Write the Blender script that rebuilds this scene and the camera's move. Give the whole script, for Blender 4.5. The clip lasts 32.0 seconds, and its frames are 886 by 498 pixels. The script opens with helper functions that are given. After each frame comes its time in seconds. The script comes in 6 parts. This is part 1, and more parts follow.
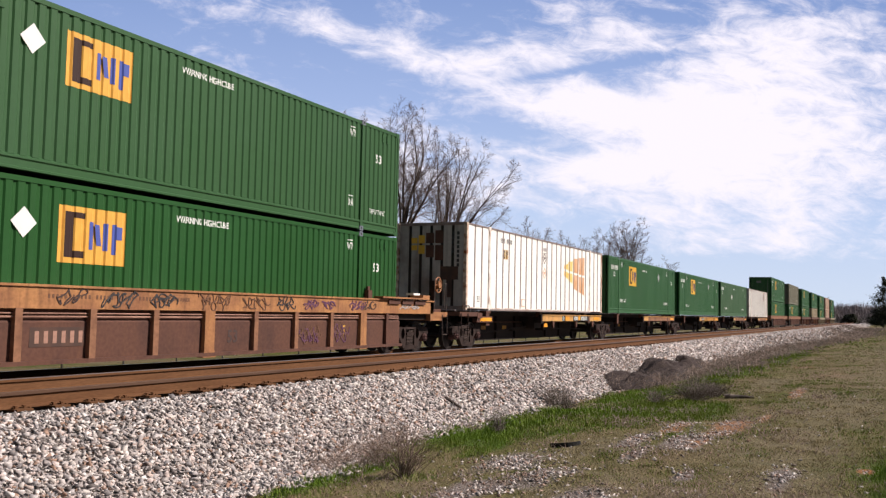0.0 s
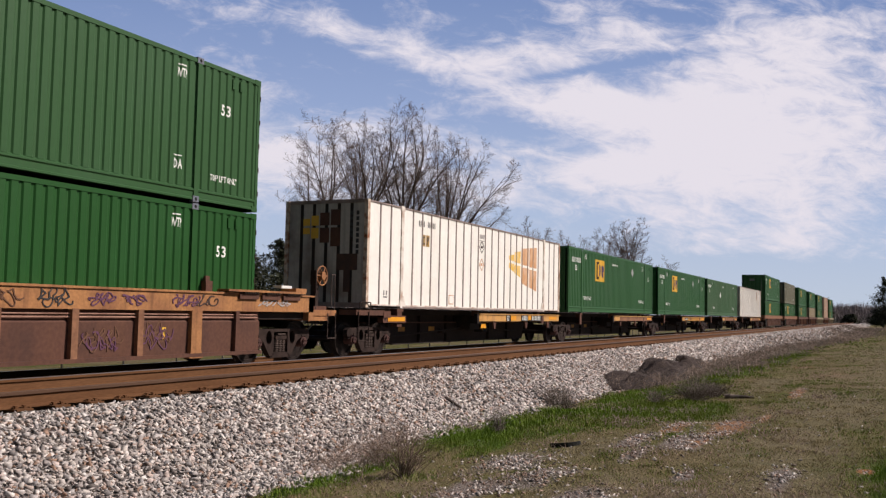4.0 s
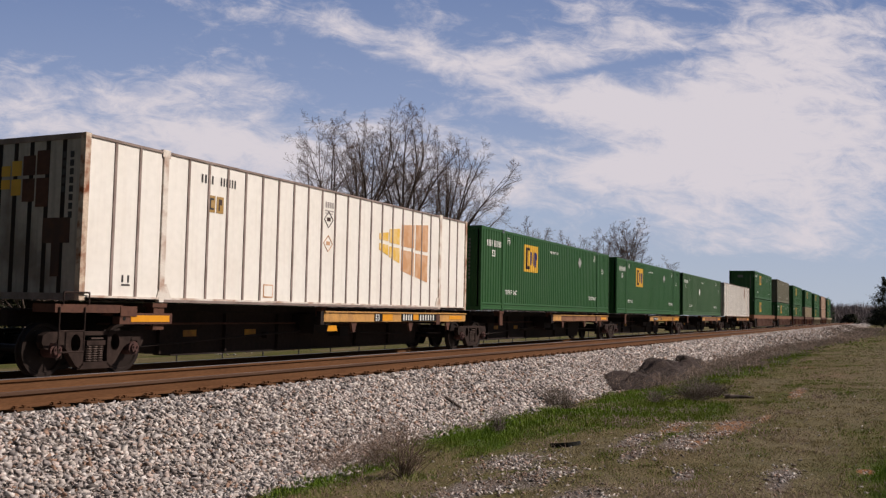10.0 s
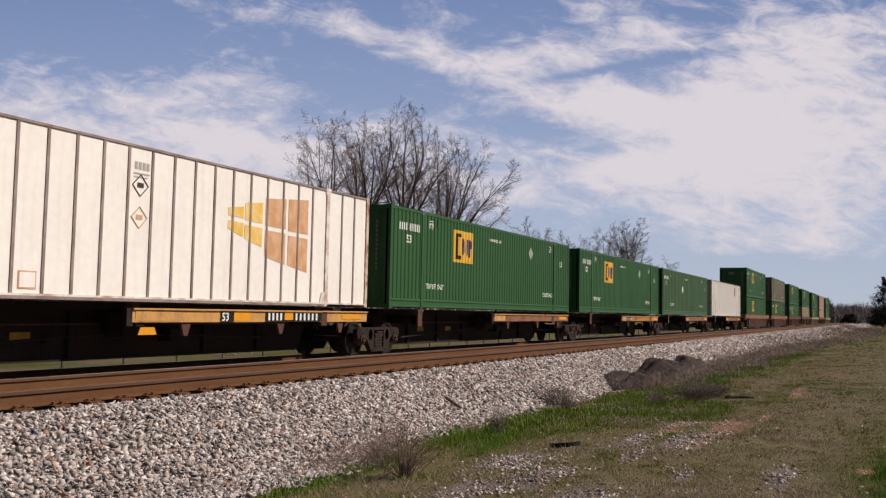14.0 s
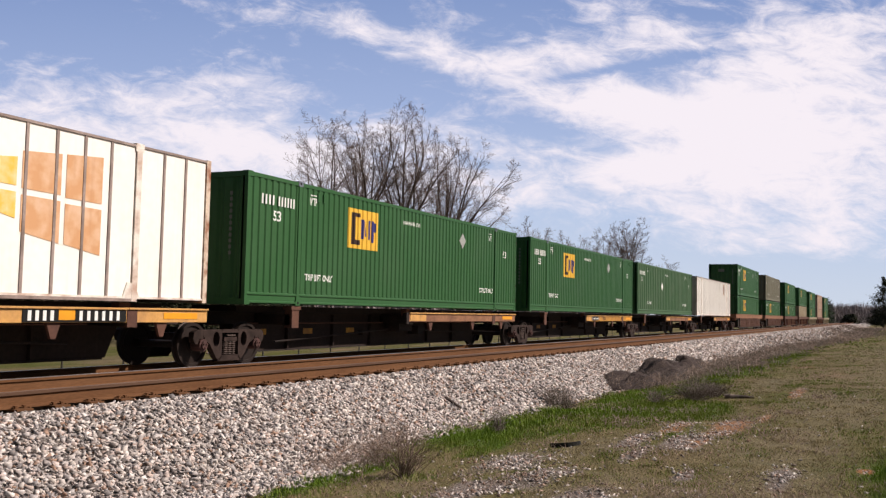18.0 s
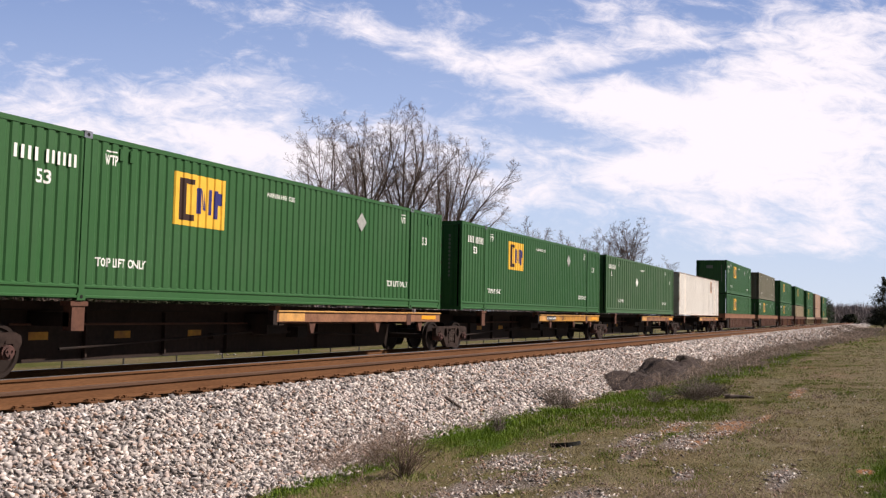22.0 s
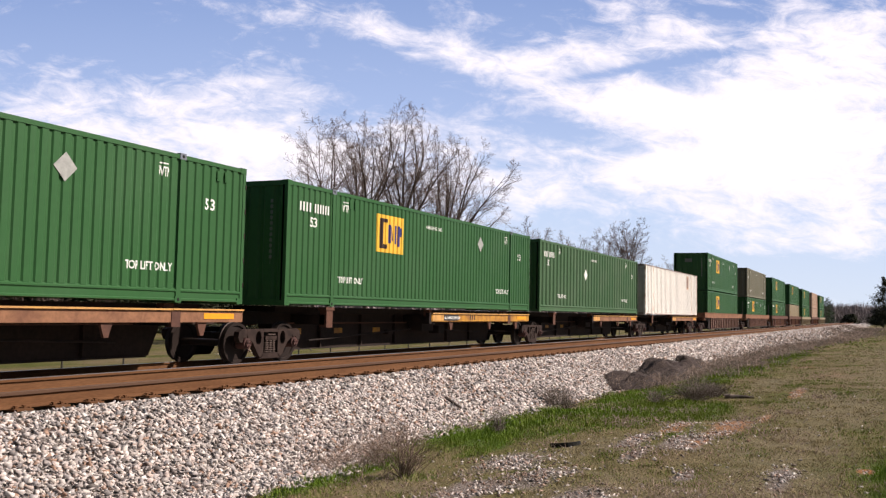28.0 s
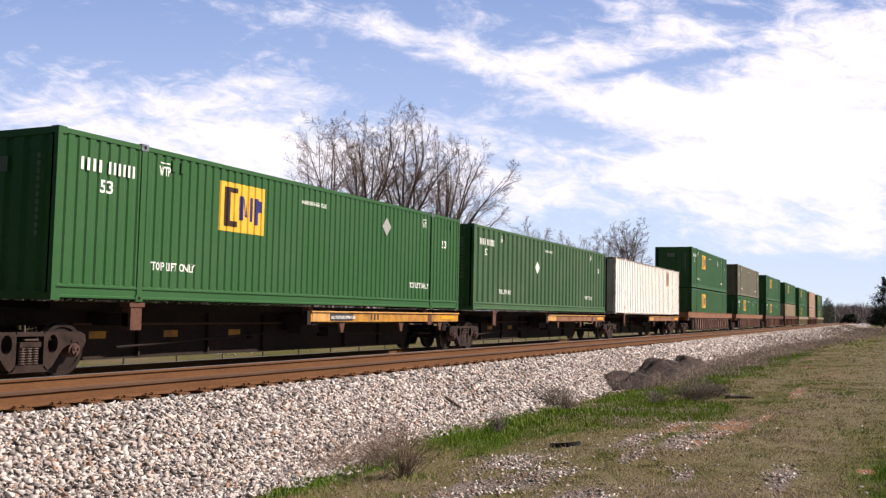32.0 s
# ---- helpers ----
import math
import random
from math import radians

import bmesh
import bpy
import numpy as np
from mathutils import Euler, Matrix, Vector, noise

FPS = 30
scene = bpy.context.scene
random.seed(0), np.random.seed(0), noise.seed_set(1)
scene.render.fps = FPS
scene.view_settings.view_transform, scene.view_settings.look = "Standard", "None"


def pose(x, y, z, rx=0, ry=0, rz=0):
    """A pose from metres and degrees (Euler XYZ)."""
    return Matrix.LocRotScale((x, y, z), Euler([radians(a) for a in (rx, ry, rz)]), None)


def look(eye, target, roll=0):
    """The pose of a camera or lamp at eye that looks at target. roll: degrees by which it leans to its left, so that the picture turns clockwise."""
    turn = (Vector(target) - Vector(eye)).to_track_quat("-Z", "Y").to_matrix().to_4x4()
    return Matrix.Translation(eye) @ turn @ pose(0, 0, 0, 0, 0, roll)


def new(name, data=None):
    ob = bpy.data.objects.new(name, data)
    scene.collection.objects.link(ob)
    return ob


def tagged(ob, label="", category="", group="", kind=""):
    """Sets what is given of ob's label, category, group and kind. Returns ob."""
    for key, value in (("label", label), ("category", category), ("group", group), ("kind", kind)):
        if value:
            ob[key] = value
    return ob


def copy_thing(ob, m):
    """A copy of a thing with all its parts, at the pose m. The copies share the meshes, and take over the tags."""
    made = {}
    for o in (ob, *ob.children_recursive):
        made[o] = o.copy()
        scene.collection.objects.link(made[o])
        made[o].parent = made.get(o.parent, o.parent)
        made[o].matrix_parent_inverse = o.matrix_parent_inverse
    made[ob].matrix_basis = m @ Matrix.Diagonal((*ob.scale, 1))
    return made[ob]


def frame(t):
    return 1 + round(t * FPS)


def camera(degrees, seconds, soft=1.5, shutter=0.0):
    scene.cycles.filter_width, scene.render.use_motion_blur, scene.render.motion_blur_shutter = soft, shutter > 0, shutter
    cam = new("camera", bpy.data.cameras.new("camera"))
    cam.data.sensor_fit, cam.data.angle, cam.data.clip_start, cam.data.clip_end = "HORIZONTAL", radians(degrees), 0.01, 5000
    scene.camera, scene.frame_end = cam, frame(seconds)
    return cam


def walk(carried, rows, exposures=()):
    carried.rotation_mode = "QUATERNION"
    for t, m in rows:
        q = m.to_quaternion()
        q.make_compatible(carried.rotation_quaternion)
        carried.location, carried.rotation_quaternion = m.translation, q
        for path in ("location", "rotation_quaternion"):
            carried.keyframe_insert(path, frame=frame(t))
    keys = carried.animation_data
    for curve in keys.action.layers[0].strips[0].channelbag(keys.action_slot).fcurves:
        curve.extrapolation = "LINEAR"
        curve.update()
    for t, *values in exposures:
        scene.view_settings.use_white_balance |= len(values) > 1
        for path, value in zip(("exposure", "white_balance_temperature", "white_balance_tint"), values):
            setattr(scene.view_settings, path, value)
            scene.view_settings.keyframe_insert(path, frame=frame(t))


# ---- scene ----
# x runs along the railway, y across it away from the camera, z = 0 is the top of the near track's rails.
EYE = (0.0, 0.0, 1.016)
YAW, PITCH, ROLL = radians(25.40), radians(3.81), 1.20
AIM = (EYE[0] + math.cos(PITCH) * math.cos(YAW), EYE[1] + math.cos(PITCH) * math.sin(YAW), EYE[2] + math.sin(PITCH))
cam = camera(50.92, 32.0, soft=1.3)
STAND = look(EYE, AIM, ROLL)
walk(cam, [(0, STAND), (32, STAND)],
     exposures=[(t, e, 6380 if t < 4 else 6600, 17) for t, e in ((0, 0.30), (1, 0.17), (2, 0.02), (3, -0.06), (6, 0.0), (7, -0.16), (9, -0.26), (12, -0.32), (13, -0.30), (14.5, -0.16), (17, 0.1), (20, 0.27), (25, 0.35), (32, 0.5))])

# ---- light ----
SUN_DIR = Vector((0.38, -0.66, 0.65)).normalized()
sun = new("sun", bpy.data.lights.new("sun", "SUN"))
sun.data.energy, sun.data.angle, sun.data.color = 5.1, radians(0.6), (1.0, 0.93, 0.83)
sun.matrix_world = look((0, 0, 60), Vector((0, 0, 60)) - SUN_DIR)
world = bpy.data.worlds.new("sky")
scene.world = world
world.use_nodes = True
wn, wl = world.node_tree.nodes, world.node_tree.links
sky = wn.new("ShaderNodeTexSky")
sky.sky_type, sky.sun_disc = "NISHITA", False
sky.sun_elevation = math.asin(SUN_DIR.z)
sky.sun_rotation = math.atan2(SUN_DIR.x, SUN_DIR.y)
sky.air_density, sky.dust_density, sky.ozone_density = 1.0, 0.6, 2.0
wn["Background"].inputs["Strength"].default_value = 0.033
wl.new(sky.outputs[0], wn["Background"].inputs["Color"])


# ---- materials ----
def mat(name, colour, rough=0.6, metal=0.0, second=None, scale=3.0, amount=0.5, grain=0.0, grain_scale=60.0,
        bump=0.0, stretch=(1, 1, 1), streak=0.0, streak_colour=(0.12, 0.06, 0.03), island=0.0, spec=0.25):
    """Principled material: base colour, patches of a second colour, fine grain, vertical streaks of dirt, relief."""
    m = bpy.data.materials.new(name)
    m.use_nodes = True
    n, l = m.node_tree.nodes, m.node_tree.links
    b = n["Principled BSDF"]
    b.inputs["Roughness"].default_value, b.inputs["Metallic"].default_value = rough, metal
    b.inputs["Specular IOR Level"].default_value = spec
    tc = n.new("ShaderNodeTexCoord")
    mp = n.new("ShaderNodeMapping")
    mp.inputs["Scale"].default_value = stretch
    l.new(tc.outputs["Object"], mp.inputs["Vector"])
    rgb = n.new("ShaderNodeRGB")
    rgb.outputs[0].default_value = (*colour, 1)
    out = rgb.outputs[0]

    def blend(fac, a, col, mode="MIX"):
        x = n.new("ShaderNodeMix")
        x.data_type, x.blend_type = "RGBA", mode
        l.new(fac, x.inputs[0])
        l.new(a, x.inputs[6])
        if isinstance(col, tuple):
            x.inputs[7].default_value = (*col, 1)
        else:
            l.new(col, x.inputs[7])
        return x.outputs[2]

    def noise_fac(sc, lo, hi, gain, src=None, detail=6.0):
        t = n.new("ShaderNodeTexNoise")
        t.inputs["Scale"].default_value, t.inputs["Detail"].default_value = sc, detail
        l.new(src or mp.outputs[0], t.inputs["Vector"])
        r = n.new("ShaderNodeMapRange")
        r.inputs[1].default_value, r.inputs[2].default_value = lo, hi
        r.inputs[3].default_value, r.inputs[4].default_value = 0.0, gain
        l.new(t.outputs[0], r.inputs[0])
        return r.outputs[0]

    if second:
        out = blend(noise_fac(scale, 0.42, 0.66, amount), out, second)
    if streak:
        ms = n.new("ShaderNodeMapping")
        ms.inputs["Scale"].default_value = (9, 9, 0.5)
        l.new(tc.outputs["Object"], ms.inputs["Vector"])
        out = blend(noise_fac(1.0, 0.5, 0.75, streak, ms.outputs[0]), out, streak_colour)
    if grain:
        t = noise_fac(grain_scale, 0.25, 0.75, 1.0)
        r = n.new("ShaderNodeMapRange")
        r.inputs[3].default_value, r.inputs[4].default_value = 1 - grain, 1 + grain * 0.6
        l.new(t, r.inputs[0])
        hsv = n.new("ShaderNodeHueSaturation")
        l.new(out, hsv.inputs["Color"])
        l.new(r.outputs[0], hsv.inputs["Value"])
        out = hsv.outputs[0]
    if island:
        g = n.new("ShaderNodeNewGeometry")
        r = n.new("ShaderNodeMapRange")
        r.inputs[3].default_value, r.inputs[4].default_value = 1 - island, 1 + island
        l.new(g.outputs["Random Per Island"], r.inputs[0])
        hsv = n.new("ShaderNodeHueSaturation")
        l.new(out, hsv.inputs["Color"])
        l.new(r.outputs[0], hsv.inputs["Value"])
        out = hsv.outputs[0]
    l.new(out, b.inputs["Base Color"])
    if bump:
        bp = n.new("ShaderNodeBump")
        bp.inputs["Strength"].default_value, bp.inputs["Distance"].default_value = bump, 0.02
        l.new(noise_fac(grain_scale, 0.2, 0.8, 1.0), bp.inputs["Height"])
        l.new(bp.outputs[0], b.inputs["Normal"])
    return m


GREEN = mat("green_paint", (0.027, 0.102, 0.030), 0.5, second=(0.038, 0.110, 0.040), scale=0.5, amount=0.7, grain=0.08, grain_scale=9, streak=0.14, streak_colour=(0.06, 0.09, 0.05))
TAN_PINK = mat("pinkish_tan_paint", (0.42, 0.28, 0.20), 0.6, second=(0.36, 0.26, 0.19), scale=0.8, amount=0.6, streak=0.2)
GREEN_OLD = mat("faded_green_paint", (0.045, 0.110, 0.044), 0.6, second=(0.068, 0.125, 0.062), scale=0.7, amount=0.7, grain=0.1, grain_scale=9, streak=0.22, streak_colour=(0.1, 0.1, 0.07))
GREEN_RICH = mat("deep_green_paint", (0.012, 0.075, 0.012), 0.5, second=(0.016, 0.083, 0.018), scale=0.5, amount=0.7, grain=0.08, grain_scale=9, streak=0.14, streak_colour=(0.04, 0.07, 0.03))
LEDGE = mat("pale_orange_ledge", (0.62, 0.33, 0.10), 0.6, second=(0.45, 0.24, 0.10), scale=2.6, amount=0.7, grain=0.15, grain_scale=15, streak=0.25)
OLIVE = mat("faded_olive_paint", (0.145, 0.14, 0.095), 0.6, second=(0.185, 0.165, 0.12), scale=0.8, amount=0.6, streak=0.2)
RIB_RUST = mat("pinkish_rust_steel", (0.40, 0.225, 0.165), 0.8, second=(0.2, 0.1, 0.07), scale=2.2, amount=0.7, grain=0.2, grain_scale=14)
# ink of the ends, greyed to stand for the shade on them
END_INK = mat("dull_end_lettering", (0.16, 0.17, 0.15), 0.7)
WHITE = mat("white_panel", (0.92, 0.89, 0.825), 0.5, second=(0.86, 0.81, 0.73), scale=0.8, amount=0.5, grain=0.05, grain_scale=7, streak=0.12, streak_colour=(0.5, 0.40, 0.31))
GREY_POST = mat("galvanised_post", (0.34, 0.265, 0.235), 0.6, 0.1, second=(0.13, 0.09, 0.07), scale=2, amount=0.6, grain=0.2, grain_scale=20)
TAN = mat("tan_paint", (0.30, 0.24, 0.15), 0.6, second=(0.24, 0.2, 0.14), scale=0.8, amount=0.6, streak=0.2)
ORANGE = mat("weathered_orange_sill", (0.42, 0.195, 0.075), 0.65, second=(0.25, 0.108, 0.052), scale=1.4, amount=0.9, grain=0.25, grain_scale=18, streak=0.5, streak_colour=(0.0936, 0.0396, 0.0245))
RUST_LIGHT = mat("orange_rust_steel", (0.27, 0.130, 0.070), 0.8, second=(0.165, 0.076, 0.046), scale=2.2, amount=0.8, grain=0.25, grain_scale=14)
RUST = mat("rust_brown_steel", (0.120, 0.054, 0.036), 0.8, second=(0.078, 0.038, 0.029), scale=1.3, amount=0.8, grain=0.25, grain_scale=14, streak=0.3, streak_colour=(0.1320, 0.0600, 0.0300))
DARK = mat("dark_grimy_steel", (0.02, 0.014, 0.012), 0.8, second=(0.04, 0.024, 0.018), scale=2, amount=0.7, grain=0.3, grain_scale=20)
TRUCK = mat("grimy_cast_steel", (0.044, 0.028, 0.023), 0.8, second=(0.018, 0.011, 0.009), scale=4, amount=0.8, grain=0.3, grain_scale=30, spec=0.15)
WHEEL = mat("wheel_steel", (0.0280, 0.0195, 0.0166), 0.55, 0.4, second=(0.0280, 0.0188, 0.0158), scale=3, amount=0.7)
YELLOW = mat("yellow_sill", (0.52, 0.25, 0.035), 0.6, second=(0.26, 0.115, 0.04), scale=2.6, amount=0.85, grain=0.2, grain_scale=15, streak=0.2)
RAILHEAD = mat("grimy_rail_head", (0.118, 0.066, 0.042), 0.55, 0.2, second=(0.085, 0.045, 0.028), scale=3, amount=0.6, stretch=(0.3, 3, 3))
RAILSIDE = mat("rusty_rail", (0.152, 0.072, 0.033), 0.85, second=(0.104, 0.047, 0.022), scale=2.5, amount=0.6, stretch=(0.35, 2, 2), grain=0.25, grain_scale=30, spec=0.12)
RAILTOP = mat("worn_rail_head", (0.42, 0.37, 0.34), 0.32, 0.85, second=(0.2, 0.16, 0.13), scale=3, amount=0.5)
TIE = mat("creosoted_tie", (0.06, 0.042, 0.03), 0.85, second=(0.1, 0.07, 0.05), scale=3, amount=0.6, grain=0.3, grain_scale=25)
LOGO_YELLOW = mat("logo_yellow", (0.80, 0.47, 0.05), 0.5, second=(0.70, 0.37, 0.04), scale=2.5, amount=0.5, grain=0.08, grain_scale=9)
REFLECT = mat("orange_yellow_reflector", (0.80, 0.34, 0.02), 0.45, second=(0.68, 0.27, 0.02), scale=5, amount=0.5)
LOGO_DARK = mat("logo_dark", (0.040, 0.020, 0.016), 0.5)
LOGO_BRIGHT = mat("logo_bright_blue", (0.075, 0.105, 0.36), 0.5)
LOGO_FADED = mat("logo_faded_yellow", (0.74, 0.39, 0.07), 0.5, second=(0.66, 0.31, 0.05), scale=2.5, amount=0.5, grain=0.08, grain_scale=9)
LOGO_BLUE = mat("logo_blue", (0.030, 0.030, 0.15), 0.5)
WHITE_INK = mat("white_lettering", (0.78, 0.78, 0.74), 0.55)
DARK_INK = mat("dark_lettering", (0.05, 0.045, 0.045), 0.6)
PLACARD = mat("weathered_placard", (0.30, 0.31, 0.29), 0.6, second=(0.42, 0.42, 0.40), scale=9, amount=0.8)
CASTING = mat("bluish_grey_casting", (0.17, 0.19, 0.24), 0.65, second=(0.10, 0.10, 0.11), scale=9, amount=0.8)
BLACK = mat("black_void", (0.012, 0.012, 0.011), 0.9)


def stone_mix(name, colours, grain=0.18):
    """Loose stones: each one takes a colour of its own from a row of colours."""
    m = mat(name, colours[0], 0.9, grain=grain, grain_scale=45)
    n, l = m.node_tree.nodes, m.node_tree.links
    g = n.new("ShaderNodeNewGeometry")
    ramp = n.new("ShaderNodeValToRGB")
    ramp.color_ramp.interpolation = "CONSTANT"
    e = ramp.color_ramp.elements
    while len(e) < len(colours):
        e.new(0.5)
    for i, c in enumerate(colours):
        e[i].position, e[i].color = i / len(colours), (*c, 1)
    l.new(g.outputs["Random Per Island"], ramp.inputs[0])
    hsv = [k for k in n if k.type == "HUE_SAT"][0]
    l.new(ramp.outputs[0], hsv.inputs["Color"])
    return m


STONE_A = stone_mix("ballast_stone", ((0.40, 0.355, 0.325), (0.19, 0.172, 0.165), (0.55, 0.49, 0.44), (0.31, 0.27, 0.25), (0.47, 0.375, 0.325), (0.70, 0.645, 0.60), (0.14, 0.12, 0.11), (0.38, 0.335, 0.315), (0.31, 0.20, 0.145), (0.50, 0.45, 0.42), (0.25, 0.23, 0.225), (0.56, 0.46, 0.415), (0.63, 0.57, 0.53), (0.43, 0.39, 0.37)))
BED = mat("ballast_bed", (0.27, 0.24, 0.22), 0.95, second=(0.17, 0.15, 0.135), scale=8, amount=0.7, grain=0.6, grain_scale=26, bump=1.0)


# ---- building helpers ----
def part(name, bm, material, parent=None, label="", smooth=False):
    """Links a bmesh as one mesh object, under a thing or a part if one is given."""
    me = bpy.data.meshes.new(name)
    bmesh.ops.recalc_face_normals(bm, faces=bm.faces)
    bm.to_mesh(me)
    bm.free()
    for m in material if isinstance(material, (list, tuple)) else [material]:
        me.materials.append(m)
    if smooth:
        me.polygons.foreach_set("use_smooth", [True] * len(me.polygons))
    ob = new(name, me)
    ob.parent = parent
    if label:
        ob["label"] = label
    return ob


def thing(name, label, category, group="", kind=""):
    return tagged(new(name), label, category, group, kind)


def box(bm, x0, x1, y0, y1, z0, z1, mi=0):
    v = [bm.verts.new((x, y, z)) for z in (z0, z1) for y in (y0, y1) for x in (x0, x1)]
    for f in ((0, 2, 3, 1), (4, 5, 7, 6), (0, 1, 5, 4), (2, 6, 7, 3), (0, 4, 6, 2), (1, 3, 7, 5)):
        bm.faces.new([v[i] for i in f]).material_index = mi
    return bm


def boxes(*rows):
    bm = bmesh.new()
    for r in rows:
        box(bm, *r)
    return bm


def prism(bm, outline, axis, a, b, mi=0):
    """An outline of 2D points drawn out along an axis from a to b."""
    def put(p, w):
        return {"x": (w, p[0], p[1]), "y": (p[0], w, p[1]), "z": (p[0], p[1], w)}[axis]
    va = [bm.verts.new(put(p, a)) for p in outline]
    vb = [bm.verts.new(put(p, b)) for p in outline]
    k = len(outline)
    for i in range(k):
        bm.faces.new((va[i], va[(i + 1) % k], vb[(i + 1) % k], vb[i])).material_index = mi
    bm.faces.new(va).material_index = mi
    bm.faces.new(vb[::-1]).material_index = mi
    return bm


def tube(bm, p, q, r0, r1=None, n=8, caps=True, mi=0):
    p, q = Vector(p), Vector(q)
    r1 = r0 if r1 is None else r1
    d = (q - p).normalized()
    u = d.orthogonal().normalized()
    w = d.cross(u)
    ring = [[bm.verts.new(c + (u * math.cos(a) + w * math.sin(a)) * r) for a in (2 * math.pi * i / n for i in range(n))] for c, r in ((p, r0), (q, r1))]
    for i in range(n):
        bm.faces.new((ring[0][i], ring[0][(i + 1) % n], ring[1][(i + 1) % n], ring[1][i])).material_index = mi
    if caps:
        bm.faces.new(ring[0][::-1]).material_index = mi
        bm.faces.new(ring[1]).material_index = mi
    return bm


def lathe(bm, profile, axis_y=True, n=24):
    """Turns (radius, height) points round the y axis."""
    rings = [[bm.verts.new((r * math.cos(a), h, r * math.sin(a))) for a in (2 * math.pi * i / n for i in range(n))] for r, h in profile]
    for k in range(len(rings) - 1):
        for i in range(n):
            bm.faces.new((rings[k][i], rings[k][(i + 1) % n], rings[k + 1][(i + 1) % n], rings[k + 1][i]))
    bm.faces.new(rings[0])
    bm.faces.new(rings[-1][::-1])
    return bm


TEXTS = {}


def lettering(text, height, material, parent, x, y, z, name="lettering", pitch=0.0, depth=0.0, wide=1.0, squeeze=1.0):
    """Painted words in the built-in font, standing in the xz plane with the lower left corner at x, z; they follow a corrugated sheet if its pitch is given."""
    key = (text, round(height, 3), material.name, round(x, 2) if pitch else 0, pitch, squeeze)
    if key not in TEXTS:
        cu = bpy.data.curves.new("words", "FONT")
        cu.body, cu.size, cu.resolution_u, cu.offset = text, height * 1.4, 2, height * 0.03
        cu.space_character = wide
        ob = new("words", cu)
        bpy.context.view_layer.update()
        me = bpy.data.meshes.new_from_object(ob.evaluated_get(bpy.context.evaluated_depsgraph_get()))
        bpy.data.objects.remove(ob)
        me.transform(Matrix.Diagonal((squeeze, 1, 1, 1)))
        if pitch:
            bm = bmesh.new()
            bm.from_mesh(me)
            far = max(v.co.x for v in bm.verts)
            for px, _ in wave(x, x + far, pitch, depth)[1:-1]:
                bmesh.ops.bisect_plane(bm, geom=bm.verts[:] + bm.edges[:] + bm.faces[:], plane_co=(px - x, 0, 0), plane_no=(1, 0, 0))
            for v in bm.verts:
                v.co.z -= wave_y(x + v.co.x, pitch, depth)
            bm.to_mesh(me)
            bm.free()
        me.materials.clear()
        me.materials.append(material)
        TEXTS[key] = me
    o = new(name, TEXTS[key])
    o.parent = parent
    o.matrix_basis = pose(x, y, z, 90)
    return o


def wave_y(x, pitch, depth, outer=0.54, slope=0.13):
    """Recess of a corrugated sheet at x."""
    u = (x / pitch) % 1.0
    if u < outer:
        return 0.0
    if u < outer + slope:
        return depth * (u - outer) / slope
    return depth if u < 1 - slope else depth * (1 - u) / slope


def wave(a, b, pitch, depth, outer=0.54, slope=0.13):
    """Breakpoints (x, recess) of a corrugated sheet between a and b."""
    marks = [a, b]
    for i in range(int(a / pitch) - 1, int(b / pitch) + 2):
        marks += [p for p in ((i + u) * pitch for u in (0, outer, outer + slope, 1 - slope)) if a < p < b]
    return [(x, wave_y(x + 1e-6, pitch, depth, outer, slope)) for x in sorted(set(round(v, 5) for v in marks))]


def bars(parent, x, y, z, count, w, h, gap, material, name="marking"):
    """A row of plain upright bars in place of a number, each a part of its own."""
    thin = w * 0.7
    first = part(name, boxes((-thin / 2, thin / 2, -0.004, 0.0, 0.0, h)), material, parent)
    first.matrix_basis = pose(x + w / 2, y, z)
    for i in range(1, count):
        o = new(name, first.data)
        o.parent = parent
        o.matrix_basis = pose(x + i * (w + gap) + w / 2, y, z)
    return first


# ---- ground ----
TRACK_NEAR, TRACK_FAR = 9.70, 13.615      # centre lines of the two tracks
FAR_RAIL_Z = -0.24                        # rail tops of the far track


def ground_z(x, y):
    """Height of the natural ground."""
    near = -0.98 + max(0.0, min(6.6 - y, 14.0)) * 0.055
    far = -1.15 - 0.02 * min(max(y - 17.0, 0.0), 20.0)
    k = min(max((y - 7.0) / 9.0, 0.0), 1.0)
    z = near * (1 - k) + far * k
    z += 0.10 * (noise.noise((x * 0.16, y * 0.22, 3.1))) * (1 if abs(y - 11) > 4.0 else 0.3)
    z += 0.045 * noise.noise((x * 0.9, y * 0.9, 7.7))
    z += 0.02 * noise.noise((x * 2.6, y * 2.6, 1.7))
    return z


